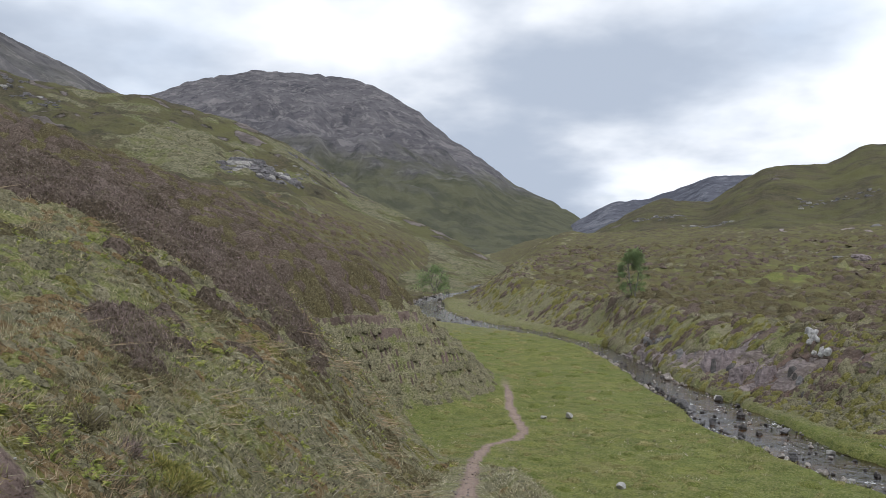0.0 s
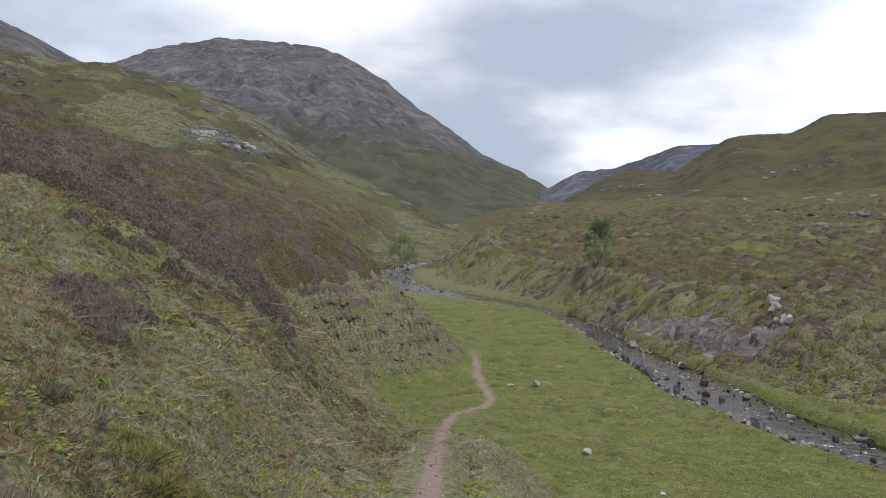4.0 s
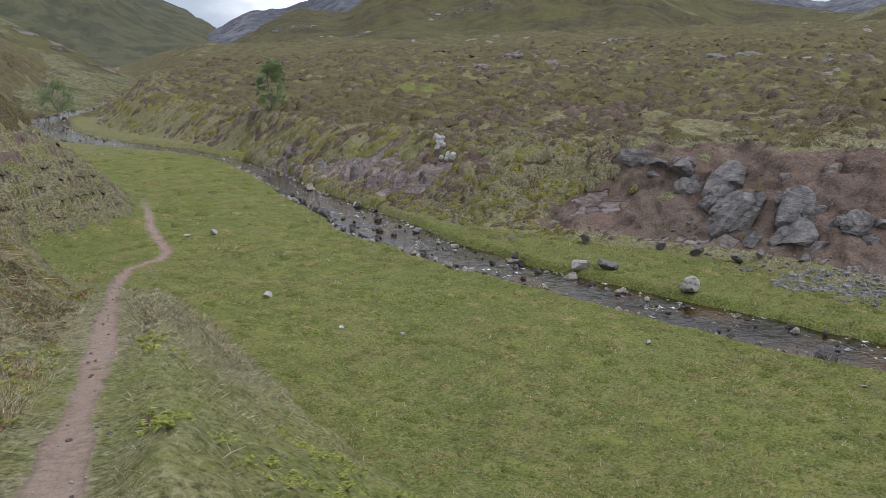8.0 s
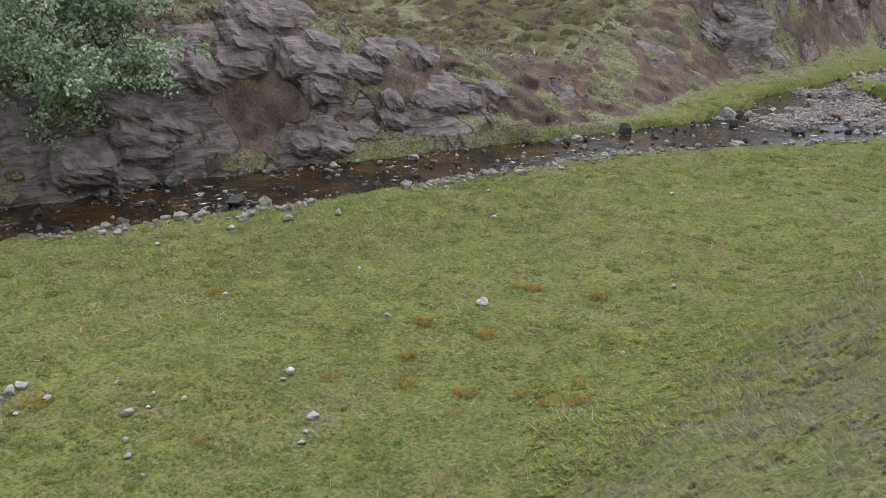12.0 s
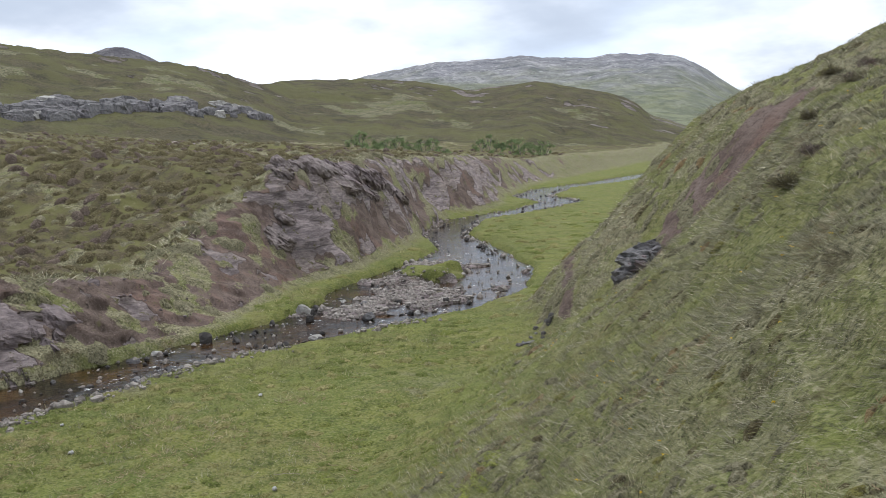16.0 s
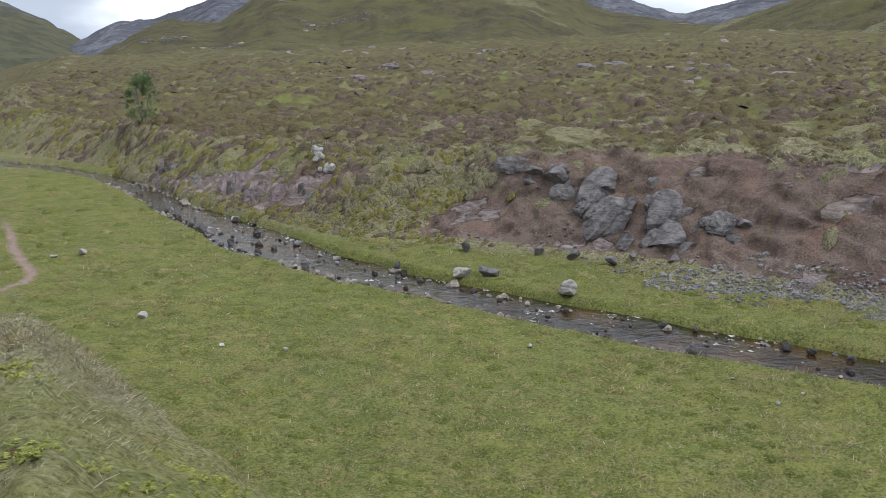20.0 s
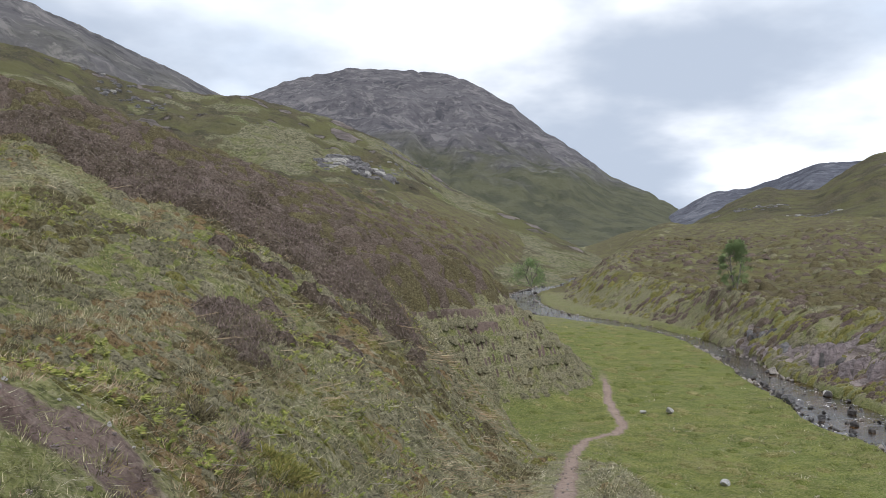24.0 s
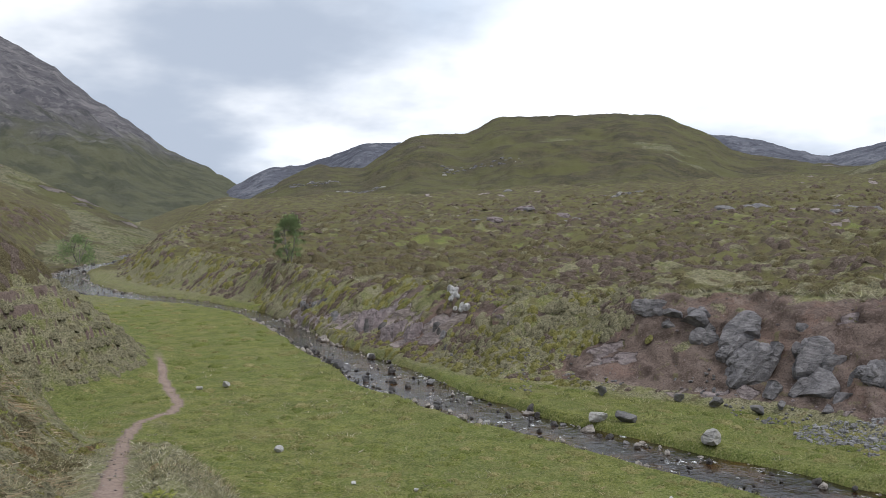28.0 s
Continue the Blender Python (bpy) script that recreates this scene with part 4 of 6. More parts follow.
def grass():
    open_ = lambda f: np.where((f["x"] > 0.2) & (f["y"] > 0) & (f["r"] < 13) & (f["d"] > 0), 0.55, 1.0) * (1 - f["cover"][2]) * (1 - f["cover"][3]) * (f["sd"] > 0.3) * (f["pd"] > 0.4)
    P, r = scatter(70000, (-8, 175), (5.5, 60), lambda f: open_(f) * f["flat"], 0)
    tri_field("meadow_grass", "short bright green grass cropped across the meadow", "grass", *tufts(P, r, 6, 0.07, 0.011, 0.12, 1.0), GRASS_GREEN)
    P, r = scatter(9000, (-8, 175), (6, 45), lambda f: open_(f) * f["flat"] * smooth(0.5, 0.62, fbm(f["x"], f["y"], 3, 3, 51)), 0)
    tri_field("tussock_grass", "straw-tipped tussocks of longer grass in the meadow", "grass", *tufts(P, r, 10, 0.12, 0.010, 0.12, 1.2), GRASS_DRY)
    P, r = scatter(68000, (-36, 12), (3.0, 45), lambda f: open_(f) * (f["d"] > -0.3) * (f["y"] < 29) * (1 - 0.7 * f["cover"][1]) * (0.25 + 0.75 * smooth(0.4, 0.55, fbm(f["x"], f["y"], 0.8, 3, 141))) * (1 - 0.75 * f["cover"][0]), 0)
    Q, s = scatter(56000, (130, 184), (3.5, 45), lambda f: open_(f) * (f["d"] > -0.3) * (1 - 0.7 * f["cover"][1]) * (1 - 0.75 * f["cover"][0]), 0)
    tri_field("long_grass", "pale wind-combed long grass on the steep slope", "grass", *tufts(Q[::2], s[::2], 9, 0.15, 0.006, 0.13, 0.9, fall_line(Q[::2], 0.7)), GRASS_DRY)
    P, r = np.concatenate([P, Q]), np.concatenate([r, s])
    tri_field("hillside_grass", "grey-green wiry grass with dry stems on the slope", "grass", *tufts(P, r, 7, 0.065, 0.0065, 0.13, 1.5, fall_line(P, 1.1)), GRASS_DRY)
    fresh = lambda f: open_(f) * (f["d"] > 0) * np.maximum(smooth(0.52, 0.62, fbm(f["x"], f["y"], 2.5, 3, 53)), 0.9 * f["cover"][0])
    P, r = scatter(24000, (-36, 60), (3.0, 60), lambda f: fresh(f) * (f["y"] < 29), 0)
    Q, s = scatter(26000, (110, 184), (4.0, 55), fresh, 0)
    P, r = np.concatenate([P, Q]), np.concatenate([r, s])
    tri_field("fresh_grass", "yellow-green fresh grass in patches on the slope", "grass", *tufts(P, r, 6, 0.085, 0.008, 0.11, 1.1, fall_line(P)), GRASS_GREEN)
    # turf lip along the top of the bank, and rank strip beside the water
    P, r = scatter(60000, (8, 165), (18, 90), lambda f: (np.abs(f["q"] - 1.0) < 0.16) * (1 - f["cover"][3]) * 0.9, 0)
    tri_field("bank_top_turf", "ragged turf hanging over the top of the scar", "grass", *tufts(P, r, 7, 0.24, 0.014, 0.14, 1.6), GRASS_DRY)
    P, r = scatter(60000, (8, 165), (14, 90), lambda f: ((f["q"] < 0.1) & (f["e"] > -9) & (f["sd"] > 0.15) & (f["x"] > f["sd"] * 0 + 9) & (f["sd"] < 5)) * 0.55, 0)
    tri_field("streamside_grass", "lush green grass edging the stream", "grass", *tufts(P, r, 6, 0.13, 0.011, 0.12, 0.9), GRASS_GREEN)


def shrub_field(name, label, P, r, sprigs, radius, height, length, width, material):
    n = len(P)
    c = np.repeat(P, sprigs, 0)
    s = np.repeat(rng.uniform(0.6, 1.4, n) * np.clip(r / 10, 0.45, 1), sprigs)[:, None]
    a, u = rng.uniform(0, 2 * math.pi, n * sprigs), rng.random(n * sprigs) ** 0.6
    off = np.stack([np.cos(a) * u, np.sin(a) * u, 0 * a], 1)
    top = np.sqrt(np.clip(1 - u * u, 0, 1))
    base = c + off * radius * s
    base[:, 2] += height * top * s[:, 0] * rng.uniform(0.25, 1.0, n * sprigs) - 0.02
    dirv = off * 0.9 + rng.normal(size=off.shape) * 0.25
    dirv[:, 2] += 0.1 + 0.8 * top
    dirv /= np.linalg.norm(dirv, axis=1)[:, None]
    tip = base + dirv * (length * rng.uniform(0.6, 1.3, n * sprigs))[:, None] * s
    w = width * np.repeat(np.clip(r / 18, 0.8, 2.5), sprigs)
    return tri_field(name, label, "heather", base, tip, w, material)


def heather():
    P, r = scatter(16000, (-36, 10), (4, 30), lambda f: smooth(0.4, 0.7, f["cover"][1]) * (f["d"] > 0.3) * 0.35)
    shrub_field("heather_scrub", "dark low heather scattered over the grassy slope", P, r, 26, 0.12, 0.07, 0.05, 0.008, HEATHER_GREEN)


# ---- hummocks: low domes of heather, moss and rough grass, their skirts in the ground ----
def hummock_material(name, a, b, c, gap_shade, fine=0.07):
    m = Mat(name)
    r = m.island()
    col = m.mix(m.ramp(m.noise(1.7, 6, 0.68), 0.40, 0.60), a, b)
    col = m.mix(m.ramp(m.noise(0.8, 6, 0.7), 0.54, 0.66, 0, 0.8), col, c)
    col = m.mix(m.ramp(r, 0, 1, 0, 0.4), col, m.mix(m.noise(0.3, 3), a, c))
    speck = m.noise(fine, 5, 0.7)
    # shade between sprigs, put into the colour at the bump's lows
    col = m.mix(m.ramp(speck, 0.38, 0.5, 0.85, 0), col, gap_shade)
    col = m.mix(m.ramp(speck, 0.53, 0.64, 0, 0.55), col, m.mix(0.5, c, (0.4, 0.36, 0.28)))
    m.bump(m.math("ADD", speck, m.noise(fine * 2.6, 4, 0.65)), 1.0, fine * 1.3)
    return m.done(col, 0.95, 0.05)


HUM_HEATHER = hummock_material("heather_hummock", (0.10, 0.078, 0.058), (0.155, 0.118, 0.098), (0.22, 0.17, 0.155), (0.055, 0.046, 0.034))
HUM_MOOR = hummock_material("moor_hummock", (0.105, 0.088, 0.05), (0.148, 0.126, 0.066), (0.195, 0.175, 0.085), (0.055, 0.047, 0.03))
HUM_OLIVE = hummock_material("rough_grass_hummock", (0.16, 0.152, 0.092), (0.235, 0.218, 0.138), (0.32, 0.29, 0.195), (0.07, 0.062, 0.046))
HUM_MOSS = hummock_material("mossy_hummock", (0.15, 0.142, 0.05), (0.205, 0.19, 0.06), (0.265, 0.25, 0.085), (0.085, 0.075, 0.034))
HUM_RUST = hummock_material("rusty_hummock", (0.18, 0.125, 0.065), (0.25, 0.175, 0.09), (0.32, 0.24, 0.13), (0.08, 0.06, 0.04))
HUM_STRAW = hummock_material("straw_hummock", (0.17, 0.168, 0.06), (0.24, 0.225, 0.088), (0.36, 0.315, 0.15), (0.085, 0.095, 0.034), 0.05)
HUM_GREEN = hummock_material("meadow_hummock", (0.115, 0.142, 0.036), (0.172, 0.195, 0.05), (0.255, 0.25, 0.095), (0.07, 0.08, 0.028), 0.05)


def dome_templates(count=7, seg=8):
    """Low mounds: three rings round a top, the rim a little under the ground."""
    faces = [(0, 1 + k, 1 + (k + 1) % seg) for k in range(seg)]
    for ring in (0, 1):
        a, b = 1 + ring * seg, 1 + (ring + 1) * seg
        for k in range(seg):
            k2 = (k + 1) % seg
            faces += [(a + k, b + k, b + k2), (a + k, b + k2, a + k2)]
    out = []
    for t in range(count):
        pts = [(0, 0, 1)]
        for rho, h in ((0.42, 0.86), (0.76, 0.42), (1.05, -1.1)):
            for k in range(seg):
                w = 2 * math.pi * (k + 0.5 * (rho == 0.76)) / seg
                q = 1 + 0.5 * noise.noise(Vector((math.cos(w) * 1.2, math.sin(w) * 1.2, t * 3.7)))
                pts.append((rho * q * math.cos(w), rho * q * math.sin(w), h + 0.38 * (rho < 1) * noise.noise(Vector((math.cos(w) * rho * 3, math.sin(w) * rho * 3, t * 5.1)))))
        out.append((np.array(pts), np.array(faces)))
    return out


DOMES = dome_templates()


def hummocks(name, label, category, P, size, height, material, lie=0.8):
    """Mounds of the given radii at plan points, lying on the slope, as one field."""
    V, F, k = [], [], 0
    h = np.maximum(size, 0.3)
    g0 = ground_fields(P[:, 0] + h, P[:, 1])[0] - ground_fields(P[:, 0] - h, P[:, 1])[0]
    g1 = ground_fields(P[:, 0], P[:, 1] + h)[0] - ground_fields(P[:, 0], P[:, 1] - h)[0]
    G = lie * np.clip(np.stack([g0, g1], 1) / (2 * h)[:, None], -1.2, 1.2)
    pick = rng.integers(0, len(DOMES), len(P))
    for j, (tv, tf) in enumerate(DOMES):
        p, sz, g = P[pick == j], size[pick == j], G[pick == j]
        n = len(p)
        if not n:
            continue
        a = rng.uniform(0, 2 * math.pi, n)
        e = rng.uniform(0.8, 1.25, n)
        c, t = np.cos(a)[:, None], np.sin(a)[:, None]
        u, v = tv[None, :, 0] * (sz * e)[:, None], tv[None, :, 1] * (sz / e)[:, None]
        x, y = u * c - v * t, u * t + v * c
        z = tv[None, :, 2] * (sz * height * rng.uniform(0.5, 1.4, n))[:, None] + x * g[:, :1] + y * g[:, 1:]
        V.append((np.stack([x, y, z], -1) + p[:, None, :]).reshape(-1, 3))
        F.append((tf[None] + (k + np.arange(n) * len(tv))[:, None, None]).reshape(-1, 3))
        k += n * len(tv)
    return tagged(mesh_object(name, np.concatenate(V), np.concatenate(F), material), label, category, kind="stuff")


def moor_hummocks():
    clear = lambda f: (f["sd"] > 0.2) * (1 - f["cover"][3]) * (1 - f["cover"][2])
    moor = lambda f: (f["e"] > f["cw"] * 0.92) * clear(f)
    sized = lambda r, k: k * rng.uniform(0.4, 1.5, len(r)) * np.clip(r / 40, 0.55, 1.7)
    P, r = scatter(40000, (6, 168), (24, 170), lambda f: moor(f) * smooth(0.3, 0.7, f["cover"][1]) * 0.75, 0)
    k = rng.random(len(P)) < 0.2 + 0.6 * smooth(0.42, 0.58, fbm(P[:, 0], P[:, 1], 9, 3, 171)) * smooth(-25, 25, P[:, 1])
    hummocks("moor_hummocks", "dark olive-brown heather hummocks over the moor", "heather", P[~k], sized(r[~k], 0.25), 0.5, HUM_MOOR)
    hummocks("heather_hummocks", "purple-brown heather hummocks over the moor", "heather", P[k], sized(r[k], 0.25), 0.5, HUM_HEATHER)
    P, r = scatter(24000, (6, 168), (24, 150), lambda f: moor(f) * (1 - 0.7 * f["cover"][1]) * (1 - 0.8 * f["cover"][0]) * 0.45, 0)
    hummocks("rough_grass_hummocks", "olive rough grass hummocks between the heather", "grass", P, sized(r, 0.2), 0.4, HUM_OLIVE)
    # mossy stream bank upstream and the turf lip of the scar
    bank = lambda f: (f["q"] > 0.0) * (f["q"] < 1.1) * smooth(28, 34, f["y"]) * clear(f)
    sel = lambda f, seed, lo: smooth(lo, lo + 0.08, fbm(f["x"], f["y"], 2.4, 4, seed))
    for nm, lab, mat, seed, n, amount in (("bank_moss", "yellow-green moss cushions on the stream bank", HUM_MOSS, 123, 40000, 0.5), ("bank_heather", "brown heather tufts on the mossy stream bank", HUM_HEATHER, 121, 46000, 0.55), ("bank_tussocks", "olive tussocks on the stream bank", HUM_OLIVE, 127, 46000, 0.6)):
        P, r = scatter(n, (-4, 40), (30, 130), lambda f: bank(f) * sel(f, seed, 0.46) * amount, 0)
        hummocks(nm, lab, "moss" if mat is HUM_MOSS else "heather" if mat is HUM_HEATHER else "grass", P, sized(r, 0.17), 0.55, mat)
    P, r = scatter(30000, (14, 160), (20, 90), lambda f: (np.abs(f["q"] - 1.02) < 0.14) * (1 - f["cover"][3]) * 0.4, 0)
    hummocks("scar_lip", "tufted heather and turf lip along the scar", "heather", P, sized(r, 0.2), 0.6, HUM_MOOR)
    P, r = scatter(16000, (40, 166), (20, 120), lambda f: (f["q"] > 0.06) * (f["q"] < 0.95) * (1 - f["cover"][2]) * (1 - f["cover"][3]) * (f["y"] < 26) * 0.6, 0)
    hummocks("face_turf", "patches of olive turf clinging to the bare bank", "grass", P, sized(r, 0.34), 0.4, HUM_OLIVE)


def meadow_hummocks():
    P, r = scatter(30000, (-6, 172), (7, 80), lambda f: f["flat"] * (f["sd"] > 0.5) * (f["pd"] > 0.4) * (0.25 + 0.75 * smooth(0.42, 0.56, fbm(f["x"], f["y"], 1.6, 4, 173))) * 0.55, 0)
    k = rng.random(len(P)) < 0.3 + 0.5 * smooth(0.46, 0.6, fbm(P[:, 0], P[:, 1], 2.6, 3, 175))
    sized = lambda r: 0.16 * rng.uniform(0.5, 1.5, len(r)) * np.clip(r / 18, 0.5, 2.6)
    hummocks("meadow_mounds", "low yellow-green grass mounds across the meadow", "grass", P[~k], sized(r[~k]), 0.2, HUM_GREEN)
    hummocks("straw_mounds", "low straw-coloured grass mounds across the meadow", "grass", P[k], sized(r[k]) * 0.8, 0.26, HUM_STRAW)


def slope_hummocks():
    own = lambda f: (f["d"] > 0.3) * (f["pd"] > 0.6)
    n2 = lambda f, size, seed, lo, hi: smooth(lo, hi, fbm(f["x"], f["y"], size, 4, seed))
    sized = lambda r, k: k * rng.uniform(0.5, 1.4, len(r)) * np.clip(r / 18, 0.45, 3.0)
    # heather along the spur's crest
    P, r = scatter(26000, (-34, -7), (11, 27), lambda f: smooth(0.45, 0.75, f["cover"][1]) * (f["crest"] < 0.8) * own(f) * 0.4)
    hummocks("heather_bank", "purple-brown heather in flower along the spur", "heather", P, sized(r, 0.24), 0.75, HUM_HEATHER)
    Q = np.repeat(P, 6, 0) + rng.normal(size=(len(P) * 6, 3)) * np.array([0.17, 0.17, 0.06])
    shrub_field("heather_sprigs", "flowering heather sprigs along the spur", Q, np.repeat(r, 6), 9, 0.10, 0.2, 0.075, 0.012, HEATHER)
    # slope behind the gully: treads picked out by tufts along the contours
    second = lambda f: own(f) * smooth(29, 32, f["y"]) * (1 - smooth(56, 66, f["y"]))
    P, r = scatter(60000, (-16, 6), (32, 62), lambda f: second(f) * (1 - smooth(5, 8, f["d"])) * (1 - f["riser"]) * n2(f, 0.9, 183, 0.44, 0.56) * 0.3, 0)
    hummocks("tread_tussocks", "grey-olive tussocks along the sheep treads", "grass", P, 0.13 * rng.uniform(0.5, 1.5, len(P)), 0.55, HUM_OLIVE, 0.4)
    P, r = scatter(26000, (-20, 4), (34, 75), lambda f: second(f) * smooth(5, 7, f["d"]) * 0.5, 0)
    k = rng.random(len(P)) < 0.5
    hummocks("hillside_heather", "brown heather hummocks covering the hillside", "heather", P[k], sized(r[k], 0.22), 0.6, HUM_HEATHER)
    hummocks("hillside_moor", "olive-brown heath hummocks covering the hillside", "heather", P[~k], sized(r[~k], 0.22), 0.6, HUM_MOOR)
    P, r = scatter(15000, (-36, 0), (44, 170), lambda f: (f["d"] > 5) * 0.5, 0)
    k = rng.random(len(P)) < 0.55
    hummocks("upper_heather", "purple-brown heather across the upper hillside", "heather", P[k], sized(r[k], 0.2), 0.55, HUM_HEATHER)
    hummocks("upper_moor", "olive heath across the upper hillside", "heather", P[~k], sized(r[~k], 0.2), 0.55, HUM_MOOR)
    # tussocks that mottle the near slopes
    for nm, lab, cat, mat, seed, n, lo, rad in (("olive_tussocks", "olive and straw tussocks on the grassy slope", "grass", HUM_OLIVE, 131, 8000, 0.46, 0.15), ("dark_hummocks", "dark heathy hummocks between the tussocks", "heather", HUM_MOOR, 133, 9000, 0.52, 0.14),
                                                 ("rust_hummocks", "rust-brown mossy hummocks on the slope", "moss", HUM_RUST, 135, 7000, 0.55, 0.14), ("moss_cushions", "yellow-green moss hummocks on the slope", "moss", HUM_MOSS, 139, 4500, 0.53, 0.14)):
        P, r = scatter(n, (-38, 4), (6, 27), lambda f: own(f) * (f["crest"] < 0.5) * n2(f, 1.3, seed, lo, lo + 0.08) * 0.8, 0)
        Q, q = scatter(int(n * 0.7), (128, 184), (5, 40), lambda f: own(f) * n2(f, 1.3, seed + 7, lo + 0.02, lo + 0.1) * (0.7 if mat is HUM_OLIVE else 0.12), 0)
        P, r = np.concatenate([P, Q]), np.concatenate([r, q])
        hummocks(nm, lab, cat, P, sized(r, rad), 0.42, mat)


def meadow_tufts():
    P, r = scatter(26000, (0, 172), (6.5, 34), lambda f: f["flat"] * (f["sd"] > 0.4) * (f["pd"] > 0.3) * (0.2 + 0.8 * smooth(0.4, 0.56, fbm(f["x"], f["y"], 1.1, 4, 161))) * 0.6, 0)
    k = rng.random(len(P)) < 0.62
    shrub_field("green_tufts", "small green hummocks of grass across the meadow", P[k], r[k], 16, 0.10, 0.05, 0.075, 0.009, TURF)
    shrub_field("tan_tufts", "small straw-coloured tufts among the meadow grass", P[~k], r[~k], 13, 0.10, 0.035, 0.09, 0.008, TUSSOCK)


def slope_clumps():
    """Lumpy tussocks, dark scrub and rusty litter that mottle the grassy slopes."""
    ok = lambda f: ((f["x"] < 0) | (f["y"] < 0) | (f["r"] > 14)) * (f["d"] > 0.2) * (f["pd"] > 0.55) * (1 - f["cover"][2]) * (1 - f["cover"][3])
    pick = lambda f, size, seed, lo=0.48, hi=0.6: smooth(lo, hi, fbm(f["x"], f["y"], size, 4, seed))
    for name, label, mat, n, size, seed, rad, h, ln, wd, amount in (
            ("grass_tussocks", "lumpy olive and straw grass tussocks on the slope", TUSSOCK, 15000, 1.6, 131, 0.17, 0.12, 0.10, 0.009, 0.5),
            ("dark_scrub", "dark brown dwarf scrub between the tussocks", HEATHER_GREEN, 13000, 1.3, 133, 0.16, 0.09, 0.07, 0.010, 0.5),
            ("rusty_litter", "rust-brown dead fern litter on the slope", DEAD, 8000, 1.2, 135, 0.2, 0.06, 0.10, 0.008, 0.45)):
        P, r = scatter(n, (-36, 10), (3.2, 36), lambda f: ok(f) * pick(f, size, seed) * amount, 0)
        Q, s = scatter(int(n * (0.12 if mat is HEATHER_GREEN else 0.4)), (138, 184), (4, 40), lambda f: ok(f) * pick(f, size, seed + 7, 0.5, 0.62) * amount * 0.8, 0)
        shrub_field(name, label, np.concatenate([P, Q]), np.concatenate([r, s]), 24, rad, h, ln, wd, mat)


def fronds(name, label, P, r, material, size, leaflets=7, droop=0.5):
    B, T, W = [], [], []
    n = len(P)
    for j in range(3):
        a = rng.uniform(0, 2 * math.pi, n)
        s = size * rng.uniform(0.6, 1.3, n)
        out = np.stack([np.cos(a), np.sin(a), 0 * a], 1)
        side = np.stack([-np.sin(a), np.cos(a), 0 * a], 1)

        def spine(t):
            p = P + out * (s * t * 0.75)[:, None]
            p[:, 2] += s * (1.15 * t - droop * t * t) * 0.9
            return p
        for i in range(leaflets):
            t = (i + 1) / (leaflets + 1)
            p0 = spine(t)
            ln = s * 0.34 * math.sin(math.pi * (0.25 + 0.72 * t))
            for sg in (-1, 1):
                tip = p0 + side * (sg * ln)[:, None] + out * (ln * 0.35)[:, None]
                tip[:, 2] -= ln * 0.15
                B.append(p0); T.append(tip); W.append(ln * 0.42)
        B.append(P - np.array([0, 0, 0.02])); T.append(spine(1.0)); W.append(s * 0.03)
    return tri_field(name, label, "fern", np.concatenate(B), np.concatenate(T), np.concatenate(W), material)


def bracken():
    patch = lambda f: smooth(0.52, 0.62, fbm(f["x"], f["y"], 3.0, 3, 57))
    P, r = scatter(9000, (-36, 20), (6.5, 26), lambda f: (f["d"] > 0.5) * (f["pd"] > 0.5) * patch(f) * 0.6, 1.5)
    fronds("bracken", "yellow-green bracken fronds on the slope", P, r, BRACKEN, 0.13)
    P, r = scatter(12000, (8, 160), (7.5, 15), lambda f: (np.abs(f["d"]) < 2.6) * patch(f) * 0.9, 1.5)
    fronds("young_bracken", "low young bracken along the foot of the bank", P, r, BRACKEN, 0.11)
    P, r = scatter(10000, (-36, 12), (8, 26), lambda f: (f["d"] > 1.5) * (1 - patch(f)) * smooth(0.5, 0.6, fbm(f["x"], f["y"], 2.0, 3, 59)) * (f["x"] < -0.4) * (0.12 + 0.5 * (f["x"] > -0.26 * f["y"])), 1.5)
    base, tip, w = tufts(P, r, 5, 0.12, 0.009, 0.25, 4.0, fall_line(P, 3.0))
    tri_field("dead_bracken_stalks", "fallen straw-coloured bracken stalks", "dead bracken", base, tip, w, DEAD)
    P, r = scatter(16000, (28, 150), (8, 24), lambda f: f["flat"] * (f["sd"] > 1) * smooth(0.57, 0.66, fbm(f["x"], f["y"], 1.5, 3, 63)) * 0.5)
    tri_field("withered_tufts", "rusty withered grass tufts in the meadow", "grass", *tufts(P, r, 16, 0.09, 0.010, 0.2, 2.4), DEAD)
    P, r = scatter(900, (50, 140), (9.5, 17), lambda f: f["flat"] * smooth(0.46, 0.6, fbm(f["x"], f["y"], 2.2, 3, 67)) * 0.2)
    tri_field("orange_moss", "orange moss cushions among the meadow stones", "moss", *tufts(P, r, 140, 0.10, 0.014, 0.13, 0.6), MOSS)


grass()
heather()
moor_hummocks()
meadow_hummocks()
slope_hummocks()
slope_clumps()
meadow_tufts()
bracken()


# ---- rocks ----
def rock_material(name, a, b, lichen, amount=0.62):
    m = Mat(name)
    c = m.mix(m.ramp(m.noise(0.35, 6, 0.65), 0.35, 0.68), a, b)
    c = m.mix(m.ramp(m.noise(0.1, 5, 0.7), amount, amount + 0.12), c, lichen)
    c = m.mix(m.ramp(m.random(), 0, 1, 0, 0.35), c, m.mix(0.5, c, b))
    m.bump(m.math("ADD", m.noise(0.12, 6, 0.7), m.math("MULTIPLY", m.noise(0.5, 5, 0.7, (1, 0.5, 2.5), turn=(14, 0, 0)), 3.0)), 1.0, 0.07)
    return m.done(c, 0.85, 0.3)


